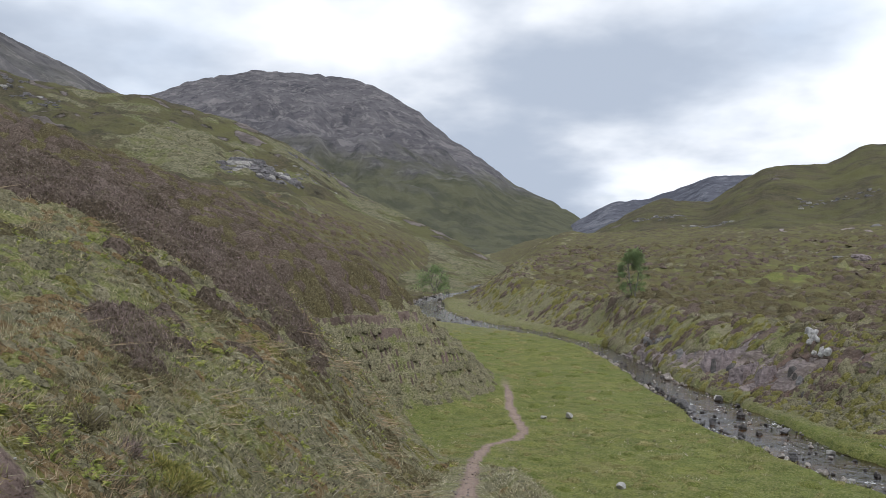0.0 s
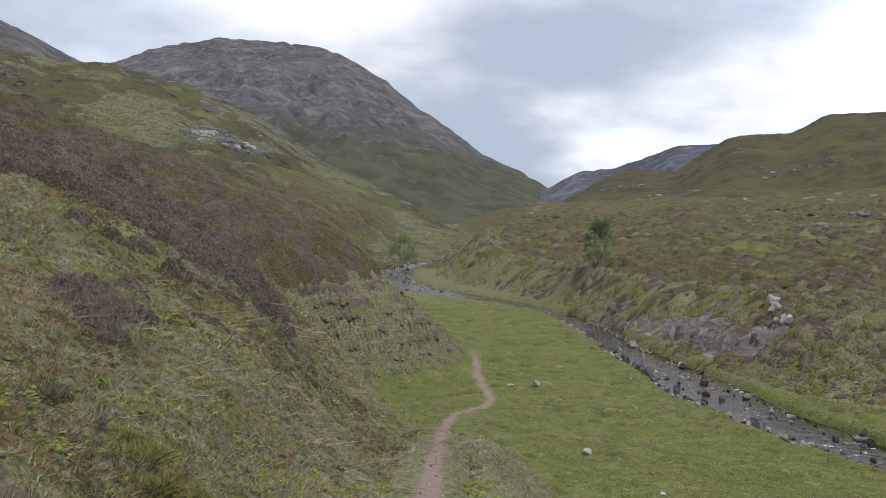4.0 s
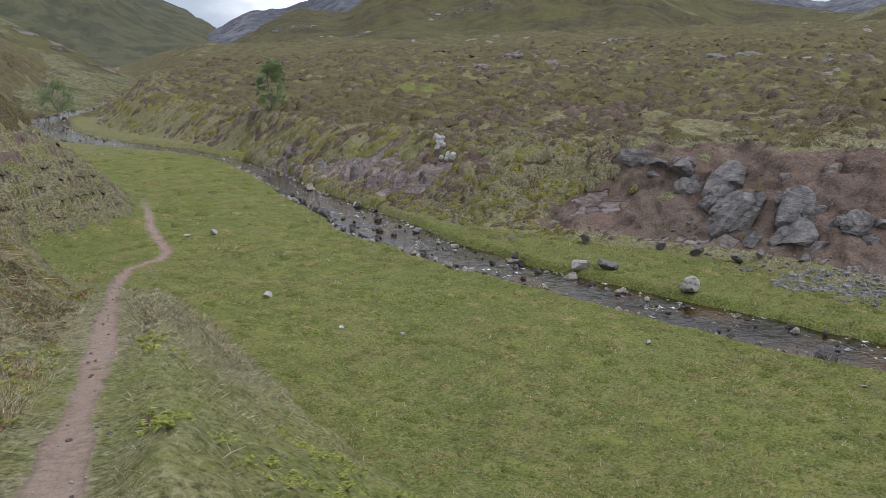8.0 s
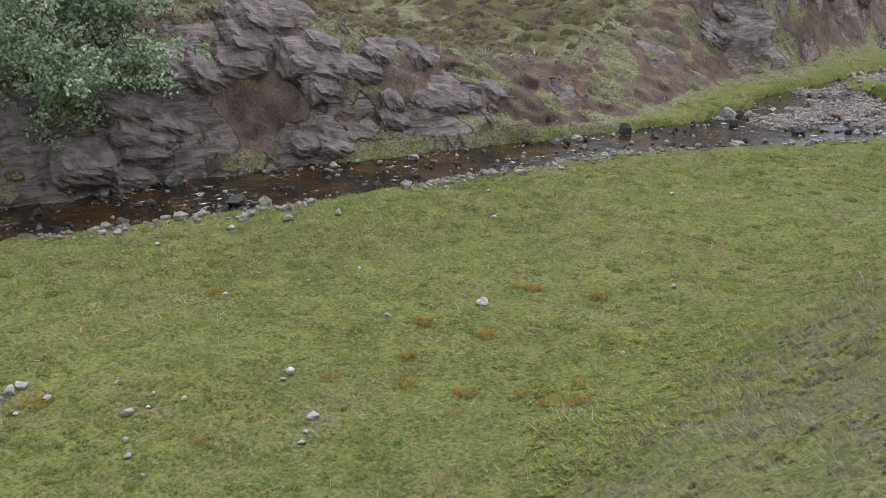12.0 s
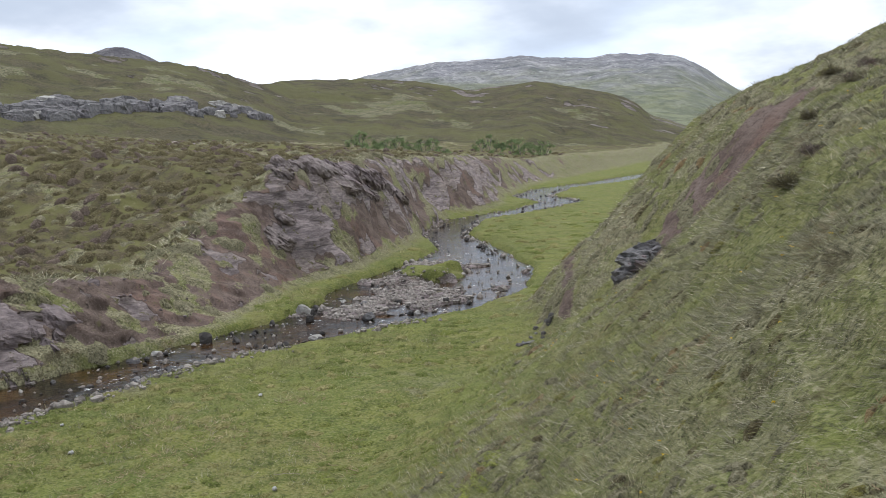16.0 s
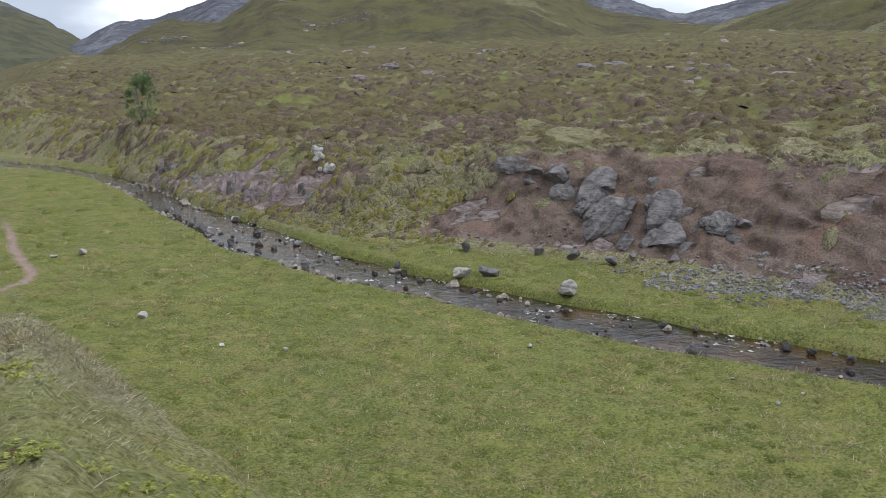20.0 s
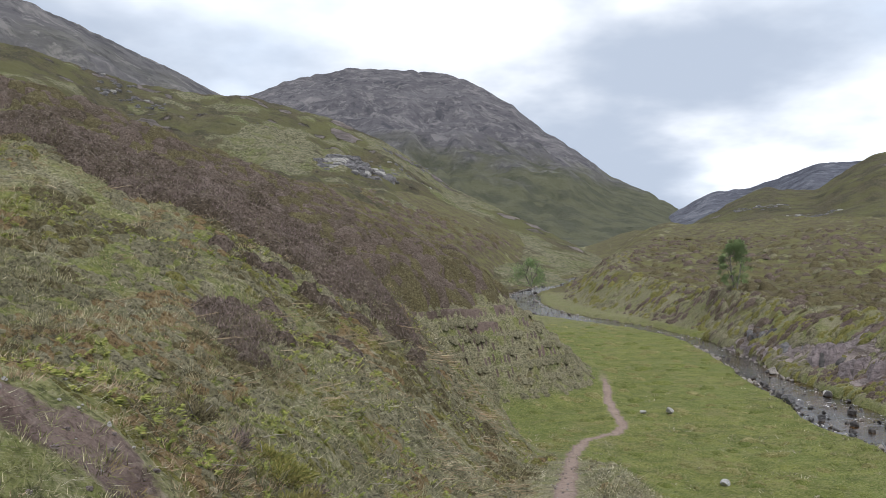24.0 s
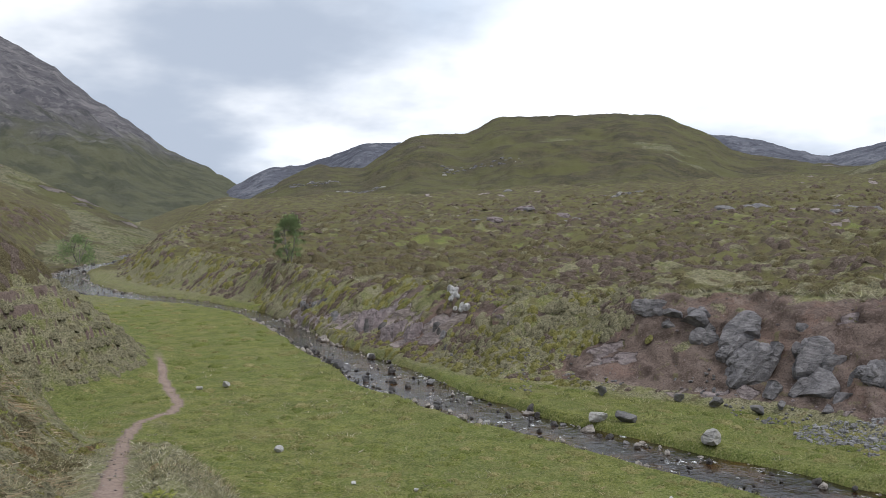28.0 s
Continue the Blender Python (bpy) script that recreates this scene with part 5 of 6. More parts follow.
STONE_PALE = rock_material("pale_stone", (0.30, 0.285, 0.265), (0.48, 0.465, 0.44), (0.62, 0.61, 0.58))
STONE_WHITE = rock_material("white_lichened_stone", (0.30, 0.29, 0.288), (0.60, 0.59, 0.58), (0.76, 0.75, 0.73), 0.54)
STONE_GREY = rock_material("grey_stone", (0.10, 0.098, 0.102), (0.23, 0.22, 0.22), (0.36, 0.35, 0.33))
STONE_DARK = rock_material("wet_stone", (0.045, 0.042, 0.042), (0.11, 0.10, 0.095), (0.2, 0.19, 0.18))
STONE_BROWN = rock_material("purple_brown_rock", (0.135, 0.11, 0.113), (0.27, 0.222, 0.222), (0.36, 0.315, 0.30))
STONE_COBBLE = rock_material("mixed_cobble", (0.17, 0.148, 0.133), (0.42, 0.38, 0.345), (0.58, 0.55, 0.51))
STONE_PINK = rock_material("pinkish_rock", (0.14, 0.115, 0.11), (0.28, 0.235, 0.225), (0.40, 0.36, 0.34))


def rock_mesh(name, seed, material, cuts=16, subdiv=3, jag=0.05):
    rs = random.Random(seed)
    bm = bmesh.new()
    bmesh.ops.create_icosphere(bm, subdivisions=subdiv, radius=1)
    planes = []
    for _ in range(cuts):
        v = Vector((rs.gauss(0, 1), rs.gauss(0, 1), rs.gauss(0, 1))).normalized()
        planes.append((v, rs.uniform(0.38, 0.72)))
    for v in bm.verts:
        for n, d in planes:
            k = v.co.dot(n) - d
            if k > 0:
                v.co -= n * k
        v.co *= 1 + jag * (noise.noise(v.co * 2.3 + Vector((seed, 0, 0))))
    me = bpy.data.meshes.new(name)
    bm.to_mesh(me)
    bm.free()
    me.materials.append(material)
    return me


def fractured_mesh(name, seed, material, cells=3.0):
    """A jointed block: its faces step in and out along crossing joints, with worn corners."""
    rs = random.Random(seed)
    bm = bmesh.new()
    bmesh.ops.create_cube(bm, size=1.6)
    bmesh.ops.subdivide_edges(bm, edges=bm.edges[:], cuts=6, use_grid_fill=True)
    sh = [rs.uniform(-0.5, 0.5) for _ in range(4)]
    for v in bm.verts:
        c = v.co.copy()
        w = noise.noise(c * 1.3 + Vector((seed, 3, 0))) * 0.5
        i, j, k = (math.floor((c.x + sh[0] * c.z + w) * cells * 0.6), math.floor((c.y + sh[1] * c.z + w) * cells), math.floor((c.z + sh[2] * c.y + w) * cells * 0.9))
        h = noise.cell(Vector((i * 3.1 + seed, j * 5.7, k * 2.3)))
        r = c.length
        v.co = c * ((0.45 + 0.55 * 0.95 / max(r, 0.3)) * (1 + 0.11 * (h - 0.3)))
        v.co *= 1 + 0.05 * noise.noise(c * 5.0 + Vector((0, seed, 0)))
    me = bpy.data.meshes.new(name)
    bm.to_mesh(me)
    bm.free()
    me.materials.append(material)
    return me


STONE_SLATE = rock_material("blue_grey_slate", (0.105, 0.10, 0.106), (0.235, 0.222, 0.228), (0.36, 0.335, 0.32))
PALE = [rock_mesh("stone", 100 + i, STONE_PALE, 14, 2) for i in range(6)]
WHITE = [rock_mesh("stone", 110 + i, STONE_WHITE, 14, 2) for i in range(6)]
GREY = [rock_mesh("stone", 120 + i, STONE_GREY) for i in range(6)]
DARK = [rock_mesh("stone", 140 + i, STONE_DARK, 14, 2) for i in range(5)]
BROWN = [fractured_mesh("rock", 160 + i, STONE_BROWN) for i in range(6)]
FRACTURED = [fractured_mesh("rock", 170 + i, STONE_SLATE if i % 2 else STONE_GREY) for i in range(6)]
QUARTZ = [fractured_mesh("rock", 220 + i, STONE_WHITE) for i in range(4)]
SLABS = [rock_mesh("rock", 230 + i, STONE_SLATE, 9, 3, 0.03) for i in range(5)]
HILL_ROCK = [fractured_mesh("rock", 190 + i, STONE_PALE if i == 1 else STONE_GREY) for i in range(4)]
PINK = [fractured_mesh("rock", 180 + i, STONE_PINK) for i in range(5)]
BOULDER = [rock_mesh("boulder", 200 + i, STONE_GREY, 14, 3, 0.1) for i in range(3)]
dice = random.Random(3)


def lay_stone(name, me, x, y, size, label, group, squash=0.62, sink=0.25, z=None, category="stone", turn=None):
    ob = new(name, me)
    z = ground_z(x, y) if z is None else z
    sx, sy, sz = size * dice.uniform(0.42, 0.58), size * dice.uniform(0.38, 0.5), size * 0.5 * squash * dice.uniform(0.8, 1.25)
    t = turn or (dice.uniform(-12, 12), dice.uniform(-12, 12), dice.uniform(0, 360))
    ob.matrix_world = pose(x, y, z + sz * (1 - 2 * sink), *t) @ Matrix.Diagonal((sx, sy, sz, 1))
    return tagged(ob, label, category, group)


MEADOW_A = [(10.6, 2.7, 0.16), (15.8, 2.4, 0.19), (15.3, 1.6, 0.17), (15.3, 1.3, 0.15), (14.9, 0.9, 0.39), (14.8, 0.5, 0.34), (14.5, 0.1, 0.32), (15.3, -0.2, 0.27), (15.9, 1.2, 0.13), (14.6, 1.5, 0.14), (13.2, 0.7, 0.37),
            (12.9, 0.5, 0.16), (12.6, 0.4, 0.28), (12.9, -0.2, 0.25), (13.1, -0.4, 0.16), (12.5, -0.5, 0.21), (12.4, 1.3, 0.18), (14.8, 2.4, 0.16), (13.0, 1.8, 0.13)]
MEADOW_B = [(13.2, -1.2, 0.15), (14.9, -1.7, 0.14), (14.2, -1.8, 0.18), (14.7, -2.0, 0.14), (14.4, -2.3, 0.26), (13.5, -2.3, 0.30), (13.7, -2.5, 0.29), (13.8, -2.7, 0.27), (12.9, -2.1, 0.13), (12.3, -1.7, 0.32), (11.6, -1.6, 0.15),
            (12.9, -2.4, 0.11), (13.2, -2.9, 0.17), (13.0, -3.9, 0.17), (12.0, -3.7, 0.26), (12.0, -4.0, 0.11), (11.9, -4.5, 0.14), (11.3, -3.4, 0.13), (10.9, -3.3, 0.16), (10.4, -3.3, 0.09), (10.1, -1.1, 0.20)]
MEADOW_C = [(11.7, -6.2, 0.26), (10.3, -5.8, 0.22), (10.0, -5.5, 0.15), (9.8, -5.3, 0.16), (11.6, -6.0, 0.13), (12.6, -8.7, 0.17), (12.0, -10.5, 0.32), (14.9, -9.6, 0.14), (14.9, -8.4, 0.14), (15.1, -6.7, 0.20), (18.7, -6.8, 0.18), (18.8, -8.6, 0.27),
            (18.6, -10.0, 0.33), (18.3, -11.2, 0.28), (12.3, -4.2, 0.11), (14.6, -19.4, 0.22), (15.8, -14.1, 0.17), (8.9, -10.9, 0.12), (10.3, -14.0, 0.14), (17.5, -15.4, 0.18)]
MEADOW_D = [(13.1, 18.3, 0.20), (15.7, 14.0, 0.17), (15.3, 12.4, 0.16), (16.1, 12.4, 0.13), (16.1, 9.0, 0.20), (16.4, 8.9, 0.20), (16.2, 8.2, 0.19), (16.2, 7.3, 0.28), (15.6, 7.2, 0.16), (17.4, 7.6, 0.18), (18.0, 7.4, 0.15), (17.3, 6.4, 0.17),
            (16.6, 6.4, 0.21), (17.3, 4.4, 0.17), (14.6, 4.5, 0.21), (14.2, 4.1, 0.12), (8.1, 9.9, 0.32), (6.9, 8.9, 0.11), (9.0, 2.9, 0.16), (5.2, 26.6, 0.42), (6.4, 22.7, 0.24), (7.7, 21.5, 0.21), (4.2, 37.4, 0.38), (5.2, 37.2, 0.48)]
for cluster in (MEADOW_A, MEADOW_B, MEADOW_C, MEADOW_D):
    for x, y, s in cluster:
        lay_stone("meadow_stone", dice.choice(WHITE if dice.random() < 0.8 else PALE), x, y, s * 1.05, "pale lichened stone half sunk in meadow grass", "stones in the meadow", 0.62, 0.22)

for x, y, s, sq in ((17.4, 22.2, 0.95, 0.62), (15.9, 26.3, 0.95, 0.5), (16.5, 25.6, 0.8, 0.6), (15.1, 27.3, 0.6, 0.7), (18.2, 29.6, 0.55, 0.8), (20.6, 26.0, 0.6, 0.7), (22.0, 24.4, 0.5, 0.7), (20.0, 27.3, 0.5, 0.7), (21.2, 24.6, 0.7, 0.6)):
    lay_stone("boulder", dice.choice(BOULDER if s < 0.9 else PALE), x, y, s * 1.15, "grey lichen-spotted boulder on the streamside grass", "boulders beside the stream", sq, 0.15, category="boulder")


# stones along the stream: pale on the bars and edges, dark where wet
def stream_stones():
    lens = np.cumsum([0] + [math.dist(a[:2], b[:2]) for a, b in zip(STREAM, STREAM[1:])])

    def at(s):
        i = min(max(int(np.searchsorted(lens, s)) - 1, 0), len(STREAM) - 2)
        t = (s - lens[i]) / (lens[i + 1] - lens[i])
        a, b = STREAM[i], STREAM[i + 1]
        dx, dy = b[0] - a[0], b[1] - a[1]
        L = math.hypot(dx, dy)
        return a[0] + dx * t, a[1] + dy * t, a[2] + (b[2] - a[2]) * t, -dy / L, dx / L
    made = 0
    loose = []
    total = lens[-1]
    for _ in range(2600):
        s = dice.uniform(60, total - 20)
        x, y, hw, nx, ny = at(s)
        pool = -48 < y < -29
        u = dice.uniform(-0.95, 1.0) if pool else (1 if dice.random() < 0.66 else -1) * (1.04 - abs(dice.gauss(0, 0.3)))
        if 62 < y < 86 or abs(u) > 1.15 or (-1 < y < 14 and dice.random() < 0.4):
            continue
        px, py = x + nx * hw * u, y + ny * hw * u
        if y > 8 and dice.random() < (0.45 if abs(u) > 0.6 else 0.7):
            continue
        size = min(0.85, 0.11 + dice.expovariate(6.0)) * (1.0 if y < 25 else 1.25)
        edge = abs(u) > 0.72 or pool
        near = -35 < py < 44
        if near and made < 290 and size > 0.2:
            made += 1
            wz = float(floor_z(py)) - WATER
            pale = edge and dice.random() < (0.3 if u > 0 else 0.15)
            lay_stone("stream_stone", dice.choice(PALE if pale else (DARK if dice.random() < 0.6 else GREY)), px, py, size,
                      "pale rounded stone at the water's edge" if pale else "dark wet stone standing in the stream", "stones in the stream", 0.75, 0.3, z=max(wz - 0.06, ground_z(px, py) - 0.02))
        else:
            loose.append((px, py, size * 0.8, edge))
    V, F, k = [], [], 0
    src = [np.array([v.co[:] for v in me.vertices]) for me in PALE[:3]]
    fac = [np.array([p.vertices[:] for p in me.polygons]) for me in PALE[:3]]
    for pale_pass in (True, False):
        V, F, k = [], [], 0
        for i, (px, py, size, edge) in enumerate(loose):
            if edge != pale_pass:
                continue
            j = i % 3
            a = dice.uniform(0, 6.28)
            c, s_ = math.cos(a), math.sin(a)
            v = src[j] * np.array([size * 0.5, size * 0.42, size * 0.34])
            v = np.stack([v[:, 0] * c - v[:, 1] * s_, v[:, 0] * s_ + v[:, 1] * c, v[:, 2]], 1)
            V.append(v + np.array([px, py, float(floor_z(py)) - WATER + 0.03 + dice.uniform(-0.05, 0.06)]))
            F.append(fac[j] + k)
            k += len(v)
        ob = mesh_object("cobbles", np.concatenate(V), np.concatenate(F), STONE_COBBLE if pale_pass else STONE_DARK, smooth_faces=False)
        tagged(ob, "pale cobbles banked along the stream" if pale_pass else "dark wet cobbles in the shallow water", "cobbles", kind="stuff")


stream_stones()


# outcrops: each a thing of several blocks set into the bank
def outcrop(name, label, meshes, x, y, blocks, size, spread, dip=(0, 0), aspect=(1.2, 0.7, 0.8), lift=0.0, group="outcrops on the bank", z=None, along=90):
    known = z
    z = ground_z(x, y) if z is None else hill_height(x, y)
    ca, sa = math.cos(radians(along)), math.sin(radians(along))
    base = new(name)
    base.location = (x, y, z)
    tagged(base, label, "outcrop", group)
    for i in range(blocks):
        ob = new("block", dice.choice(meshes))
        ob.parent = base
        a = dice.uniform(-1, 1)
        o = dice.gauss(0, 0.35) * spread if known is not None else dice.uniform(-0.25, 0.25) * spread
        px, py = x + a * spread * ca + o * sa, y + a * spread * sa - o * ca
        s = size * dice.uniform(0.55, 1.1)
        ob.matrix_basis = Matrix.Translation((px - x, py - y, (hill_height(px, py) - z if known is not None else ground_z(px, py) - z) + lift - (0.34 if known is None else 0.22) * s + 0.1 * s * dice.uniform(-1, 1))) @ pose(0, 0, 0, dip[0] + dice.uniform(-9, 9), dip[1] + dice.uniform(-12, 12), along - 90 + dice.uniform(-22, 22)) @ Matrix.Diagonal((s * aspect[1], s * aspect[0], s * aspect[2], 1))
    return base


SLATE = "blue-grey fractured slab outcrop in the scar"


def slab_outcrop(x, y, wide, high, turn, extra):
    """Jointed slabs lying against the bank, the largest in the middle."""
    base = new("slab_outcrop")
    z0 = ground_z(x, y)
    base.location = (x, y, z0)
    tagged(base, SLATE, "outcrop", "outcrops on the bank")
    for i in range(1 + extra):
        ob = new("block", dice.choice(SLABS + FRACTURED[1:2]))
        ob.parent = base
        k = 1.0 if i == 0 else dice.uniform(0.28, 0.6)
        a, u = (0, 0) if i == 0 else (dice.uniform(-0.75, 0.75) * wide, dice.uniform(-0.45, 0.5) * high)
        px, py = x + u * 0.7, y + a
        ob.matrix_basis = Matrix.Translation((px - x, py - y, ground_z(px, py) - z0 - 0.1 * k)) @ pose(0, 0, 0, dice.uniform(-8, 8), -42 + dice.uniform(-9, 9), turn + dice.uniform(-14, 14)) @ Matrix.Diagonal((high * 0.5 * k, wide * 0.5 * k, 0.62 * (0.5 + 0.5 * k), 1))


for x, y, w, h, t, n in ((22.3, 32.2, 2.2, 1.5, 10, 6), (22.9, 30.2, 1.7, 1.6, -15, 5), (23.3, 28.3, 2.2, 2.4, 12, 8), (22.7, 26.8, 2.0, 2.6, -14, 7), (24.0, 25.2, 1.8, 2.2, 8, 6), (23.5, 24.2, 1.7, 2.8, -10, 7), (24.4, 22.4, 1.2, 1.3, 15, 5)):
    slab_outcrop(x, y, w, h, t, n)
outcrop("slab_outcrop", "dark tilted slabs above the stream", BROWN + DARK[:2], 14.6, 49.5, 6, 1.1, 1.8, (-30, 20), (0.8, 0.5, 1.5))
outcrop("slab_outcrop", "dark tilted slabs above the stream", BROWN + DARK[:2], 15.2, 44.5, 6, 1.0, 1.7, (-30, 20), (0.8, 0.5, 1.4))
for x, y in ((14.4, 56.5), (14.3, 53.0), (14.9, 47.0), (16.0, 40.5), (13.9, 60.5)):
    outcrop("slab_outcrop", "dark purple-grey slabs low in the mossy bank", DARK[:3] + GREY[:2], x, y, 6, 0.75, 1.6, (-30, 20), (0.9, 0.6, 1.2))
outcrop("white_outcrop", "white quartz outcrop in the mossy bank", QUARTZ, 17.5, 42.0, 13, 0.25, 1.0, (0, 20), (1.0, 0.7, 0.9), lift=0.2)
outcrop("white_outcrop", "small white quartz crag in the mossy bank", QUARTZ, 17.9, 44.0, 6, 0.22, 0.45, (0, 20), (0.8, 0.7, 1.3), lift=0.2)
LEDGE = "pinkish-grey bedded rock ledge in the scar"
for x, y, n, s, sp, ms in ((25.8, 0.2, 6, 0.75, 1.4, PINK), (25.2, -4.3, 6, 0.9, 1.3, PINK), (25.1, -9.0, 6, 0.8, 1.2, PINK), (24.7, -7.6, 4, 0.7, 0.8, PINK), (26.3, -1.6, 5, 0.7, 1.3, BROWN), (27.4, -3.4, 3, 0.6, 0.6, GREY),
                           (28.4, 2.6, 3, 0.5, 0.7, GREY), (27.9, 4.0, 4, 0.55, 0.9, BROWN), (27.0, 1.2, 5, 0.7, 1.4, BROWN), (26.6, -13.4, 6, 1.0, 1.5, BROWN), (25.9, -11.4, 5, 0.9, 1.2, BROWN), (25.4, -16.2, 6, 1.0, 1.6, BROWN),
                           (24.2, -18.6, 5, 0.9, 1.5, BROWN), (24.0, -14.4, 4, 0.7, 1.3, PINK), (25.8, -18.4, 4, 0.8, 1.3, BROWN), (23.6, -21.4, 4, 0.7, 1.2, BROWN)):
    outcrop("rock_ledge", LEDGE if ms is PINK else "dark purple-brown rock ledge in the scar", ms, x, y, n, s * 1.15, sp, (14, -36), (1.25, 0.9, 0.55))
for x, y, n, s, sp, ms in ((28.6, -41.5, 6, 0.9, 1.6, PINK), (28.9, -45, 5, 1.0, 1.6, PINK), (29.3, -49.5, 7, 1.1, 2.0, BROWN), (30.5, -53, 6, 1.2, 2.2, BROWN), (31.6, -57, 6, 1.2, 2.2, BROWN + PINK), (26.3, -37.0, 4, 0.6, 1.3, PINK)):
    outcrop("crag", "grey and mauve crag on the river bluff", ms, x, y, n, s * 1.1, sp, (20, -30), (1.4, 1.0, 0.5))
outcrop("dark_crag", "dark rock showing through the grassy slope", BROWN[:4] + FRACTURED, 5.6, -25.6, 10, 0.75, 0.9, (20, 20), (1.3, 0.8, 0.5), group="rocks on the slope")
outcrop("dark_crag", "low rock rib at the foot of the slope", DARK[:2] + GREY[:2], 9.5, -27.2, 14, 0.3, 1.3, (5, 5), (1.2, 0.8, 0.7), group="rocks on the slope")
for x, y, s, n in ((54.3, 86.5, 1.1, 3), (47, 70, 0.9, 2), (84, 101, 2.6, 5), (58.7, 104, 1.6, 3), (60, 119, 2.2, 4), (50, 110, 1.8, 3), (92, 88, 2.2, 4)):
    outcrop("moor_outcrop", "grey rocks breaking through the moor", GREY + BROWN[:1], x, y, n, s, s * 1.6, (0, 0), (1.5, 0.9, 0.6), group="outcrops on the moor")

from mathutils.bvhtree import BVHTree
TREES = {}


def hill_height(x, y):
    best = ground_z(x, y) if math.hypot(x, y) < 230 else 4.0
    for nm in ("hill_west", "hill_east", "hill_south_east"):
        if nm not in TREES:
            me = bpy.data.objects[nm].data
            TREES[nm] = BVHTree.FromPolygons([v.co[:] for v in me.vertices], [p.vertices[:] for p in me.polygons])
        hit = TREES[nm].ray_cast(Vector((x, y, 900)), Vector((0, 0, -1)))
        if hit[0] is not None:
            best = max(best, hit[0].z)
    return best


# crags on the hills: pale on the western hill, dark bands to the south-east
for x, y, z, s, sp, al, ms, lab in (
        (-40.5, 182, 25, 3.2, 5, 10, PALE, "pale broken crag on the heathery hill"), (-36.5, 195, 24.5, 3.6, 5, 20, PALE, "pale broken crag on the heathery hill"), (-35, 215, 28, 1.8, 8, 40, GREY, "scattered grey rocks on the heathery hill"),
        (-36, 246, 33, 2.0, 9, 30, GREY, "scattered grey rocks on the heathery hill"), (-38, 186, 25, 5.0, 4, 10, PALE, "pale broken crag on the heathery hill"), (-41, 192, 25, 5.0, 4, 10, PALE, "pale broken crag on the heathery hill"), (-37.5, 200, 25, 5.0, 4, 10, PALE, "pale broken crag on the heathery hill"), (-99, 213, 44.5, 2.6, 9, 0, GREY, "grey rocks on the steep hillside"), (-114, 222, 54, 2.6, 9, 0, GREY, "grey rocks on the steep hillside"),
        (146, -122, 11.5, 3.0, 8, -100, GREY + BROWN, "long grey rock band on the moor hill"), (149, -136, 12.5, 3.2, 8, -80, GREY + BROWN, "long grey rock band on the moor hill"), (145, -148, 13, 2.8, 8, -70, BROWN, "long grey rock band on the moor hill"), (139, -160, 13, 2.6, 9, -70, BROWN, "long grey rock band on the moor hill"),
        (139, -181, 12, 2.2, 8, -80, BROWN, "low grey rock band on the moor hill"), (202, 10, 26, 3.6, 9, 90, GREY + PALE, "grey crag on the moor hill"), (199, -6, 23.5, 3.4, 10, 80, GREY + PALE, "grey crag on the moor hill"), (154, -28, 11.2, 2.4, 7, 90, GREY + PALE, "low pale rocks on the moor"),
        (157, -37, 11.2, 2.2, 6, 90, GREY + PALE, "low pale rocks on the moor"), (186, -54, 20, 3.2, 6, 100, GREY + PALE, "pale crag on the moor hill"), (181, -66, 18.2, 3.0, 6, 100, PALE + PINK, "pale crag on the moor hill"), (189, -83, 21.5, 3.0, 7, 100, PALE + GREY, "pale crag on the moor hill"),
        (191, -122, 24, 2.8, 7, 110, GREY, "grey crag on the moor hill"), (179, -137, 18, 3.4, 8, 110, GREY + PALE, "grey crag on the moor hill"), (200, 82, 22.5, 3.6, 9, 70, GREY, "grey crag on the moor hill"), (186, -18, 20.5, 3.0, 8, 90, GREY + PALE, "grey crag on the moor hill"),
        (79, 327, 22.5, 2.6, 9, 0, GREY, "grey rocks on the knoll"), (85, 289, 18, 2.4, 9, 0, GREY, "grey rocks on the knoll"), (130, 291, 26, 2.8, 14, -20, GREY + BROWN, "grey rock rib on the rounded hill"), (92, 140, 12, 2.0, 5, -30, DARK + BROWN, "dark hollow among rocks on the hill")):
    big = "band" in lab
    outcrop("hill_crag", lab, FRACTURED + HILL_ROCK if big else GREY + FRACTURED + HILL_ROCK[1:2], x, y, 30 if big else 34, s * (0.85 if big else 0.3), sp, (0, 0), (1.5, 0.9, 1.0 if big else 0.75), group="crags on the hills", z=z, along=al)
for x, y, s, n in ((137, 81, 2.2, 4), (133, 82, 2.0, 3), (95.6, 6.8, 1.1, 5), (98, 12, 0.9, 3), (81, 81, 1.8, 5), (57, 101, 1.3, 3), (95, 196, 2.4, 5)):
    outcrop("moor_outcrop", "grey rocks breaking through the moor", GREY + PALE[:2], x, y, n, s, s * 2.0, (0, 0), (1.6, 0.9, 0.5), group="outcrops on the moor", along=60)


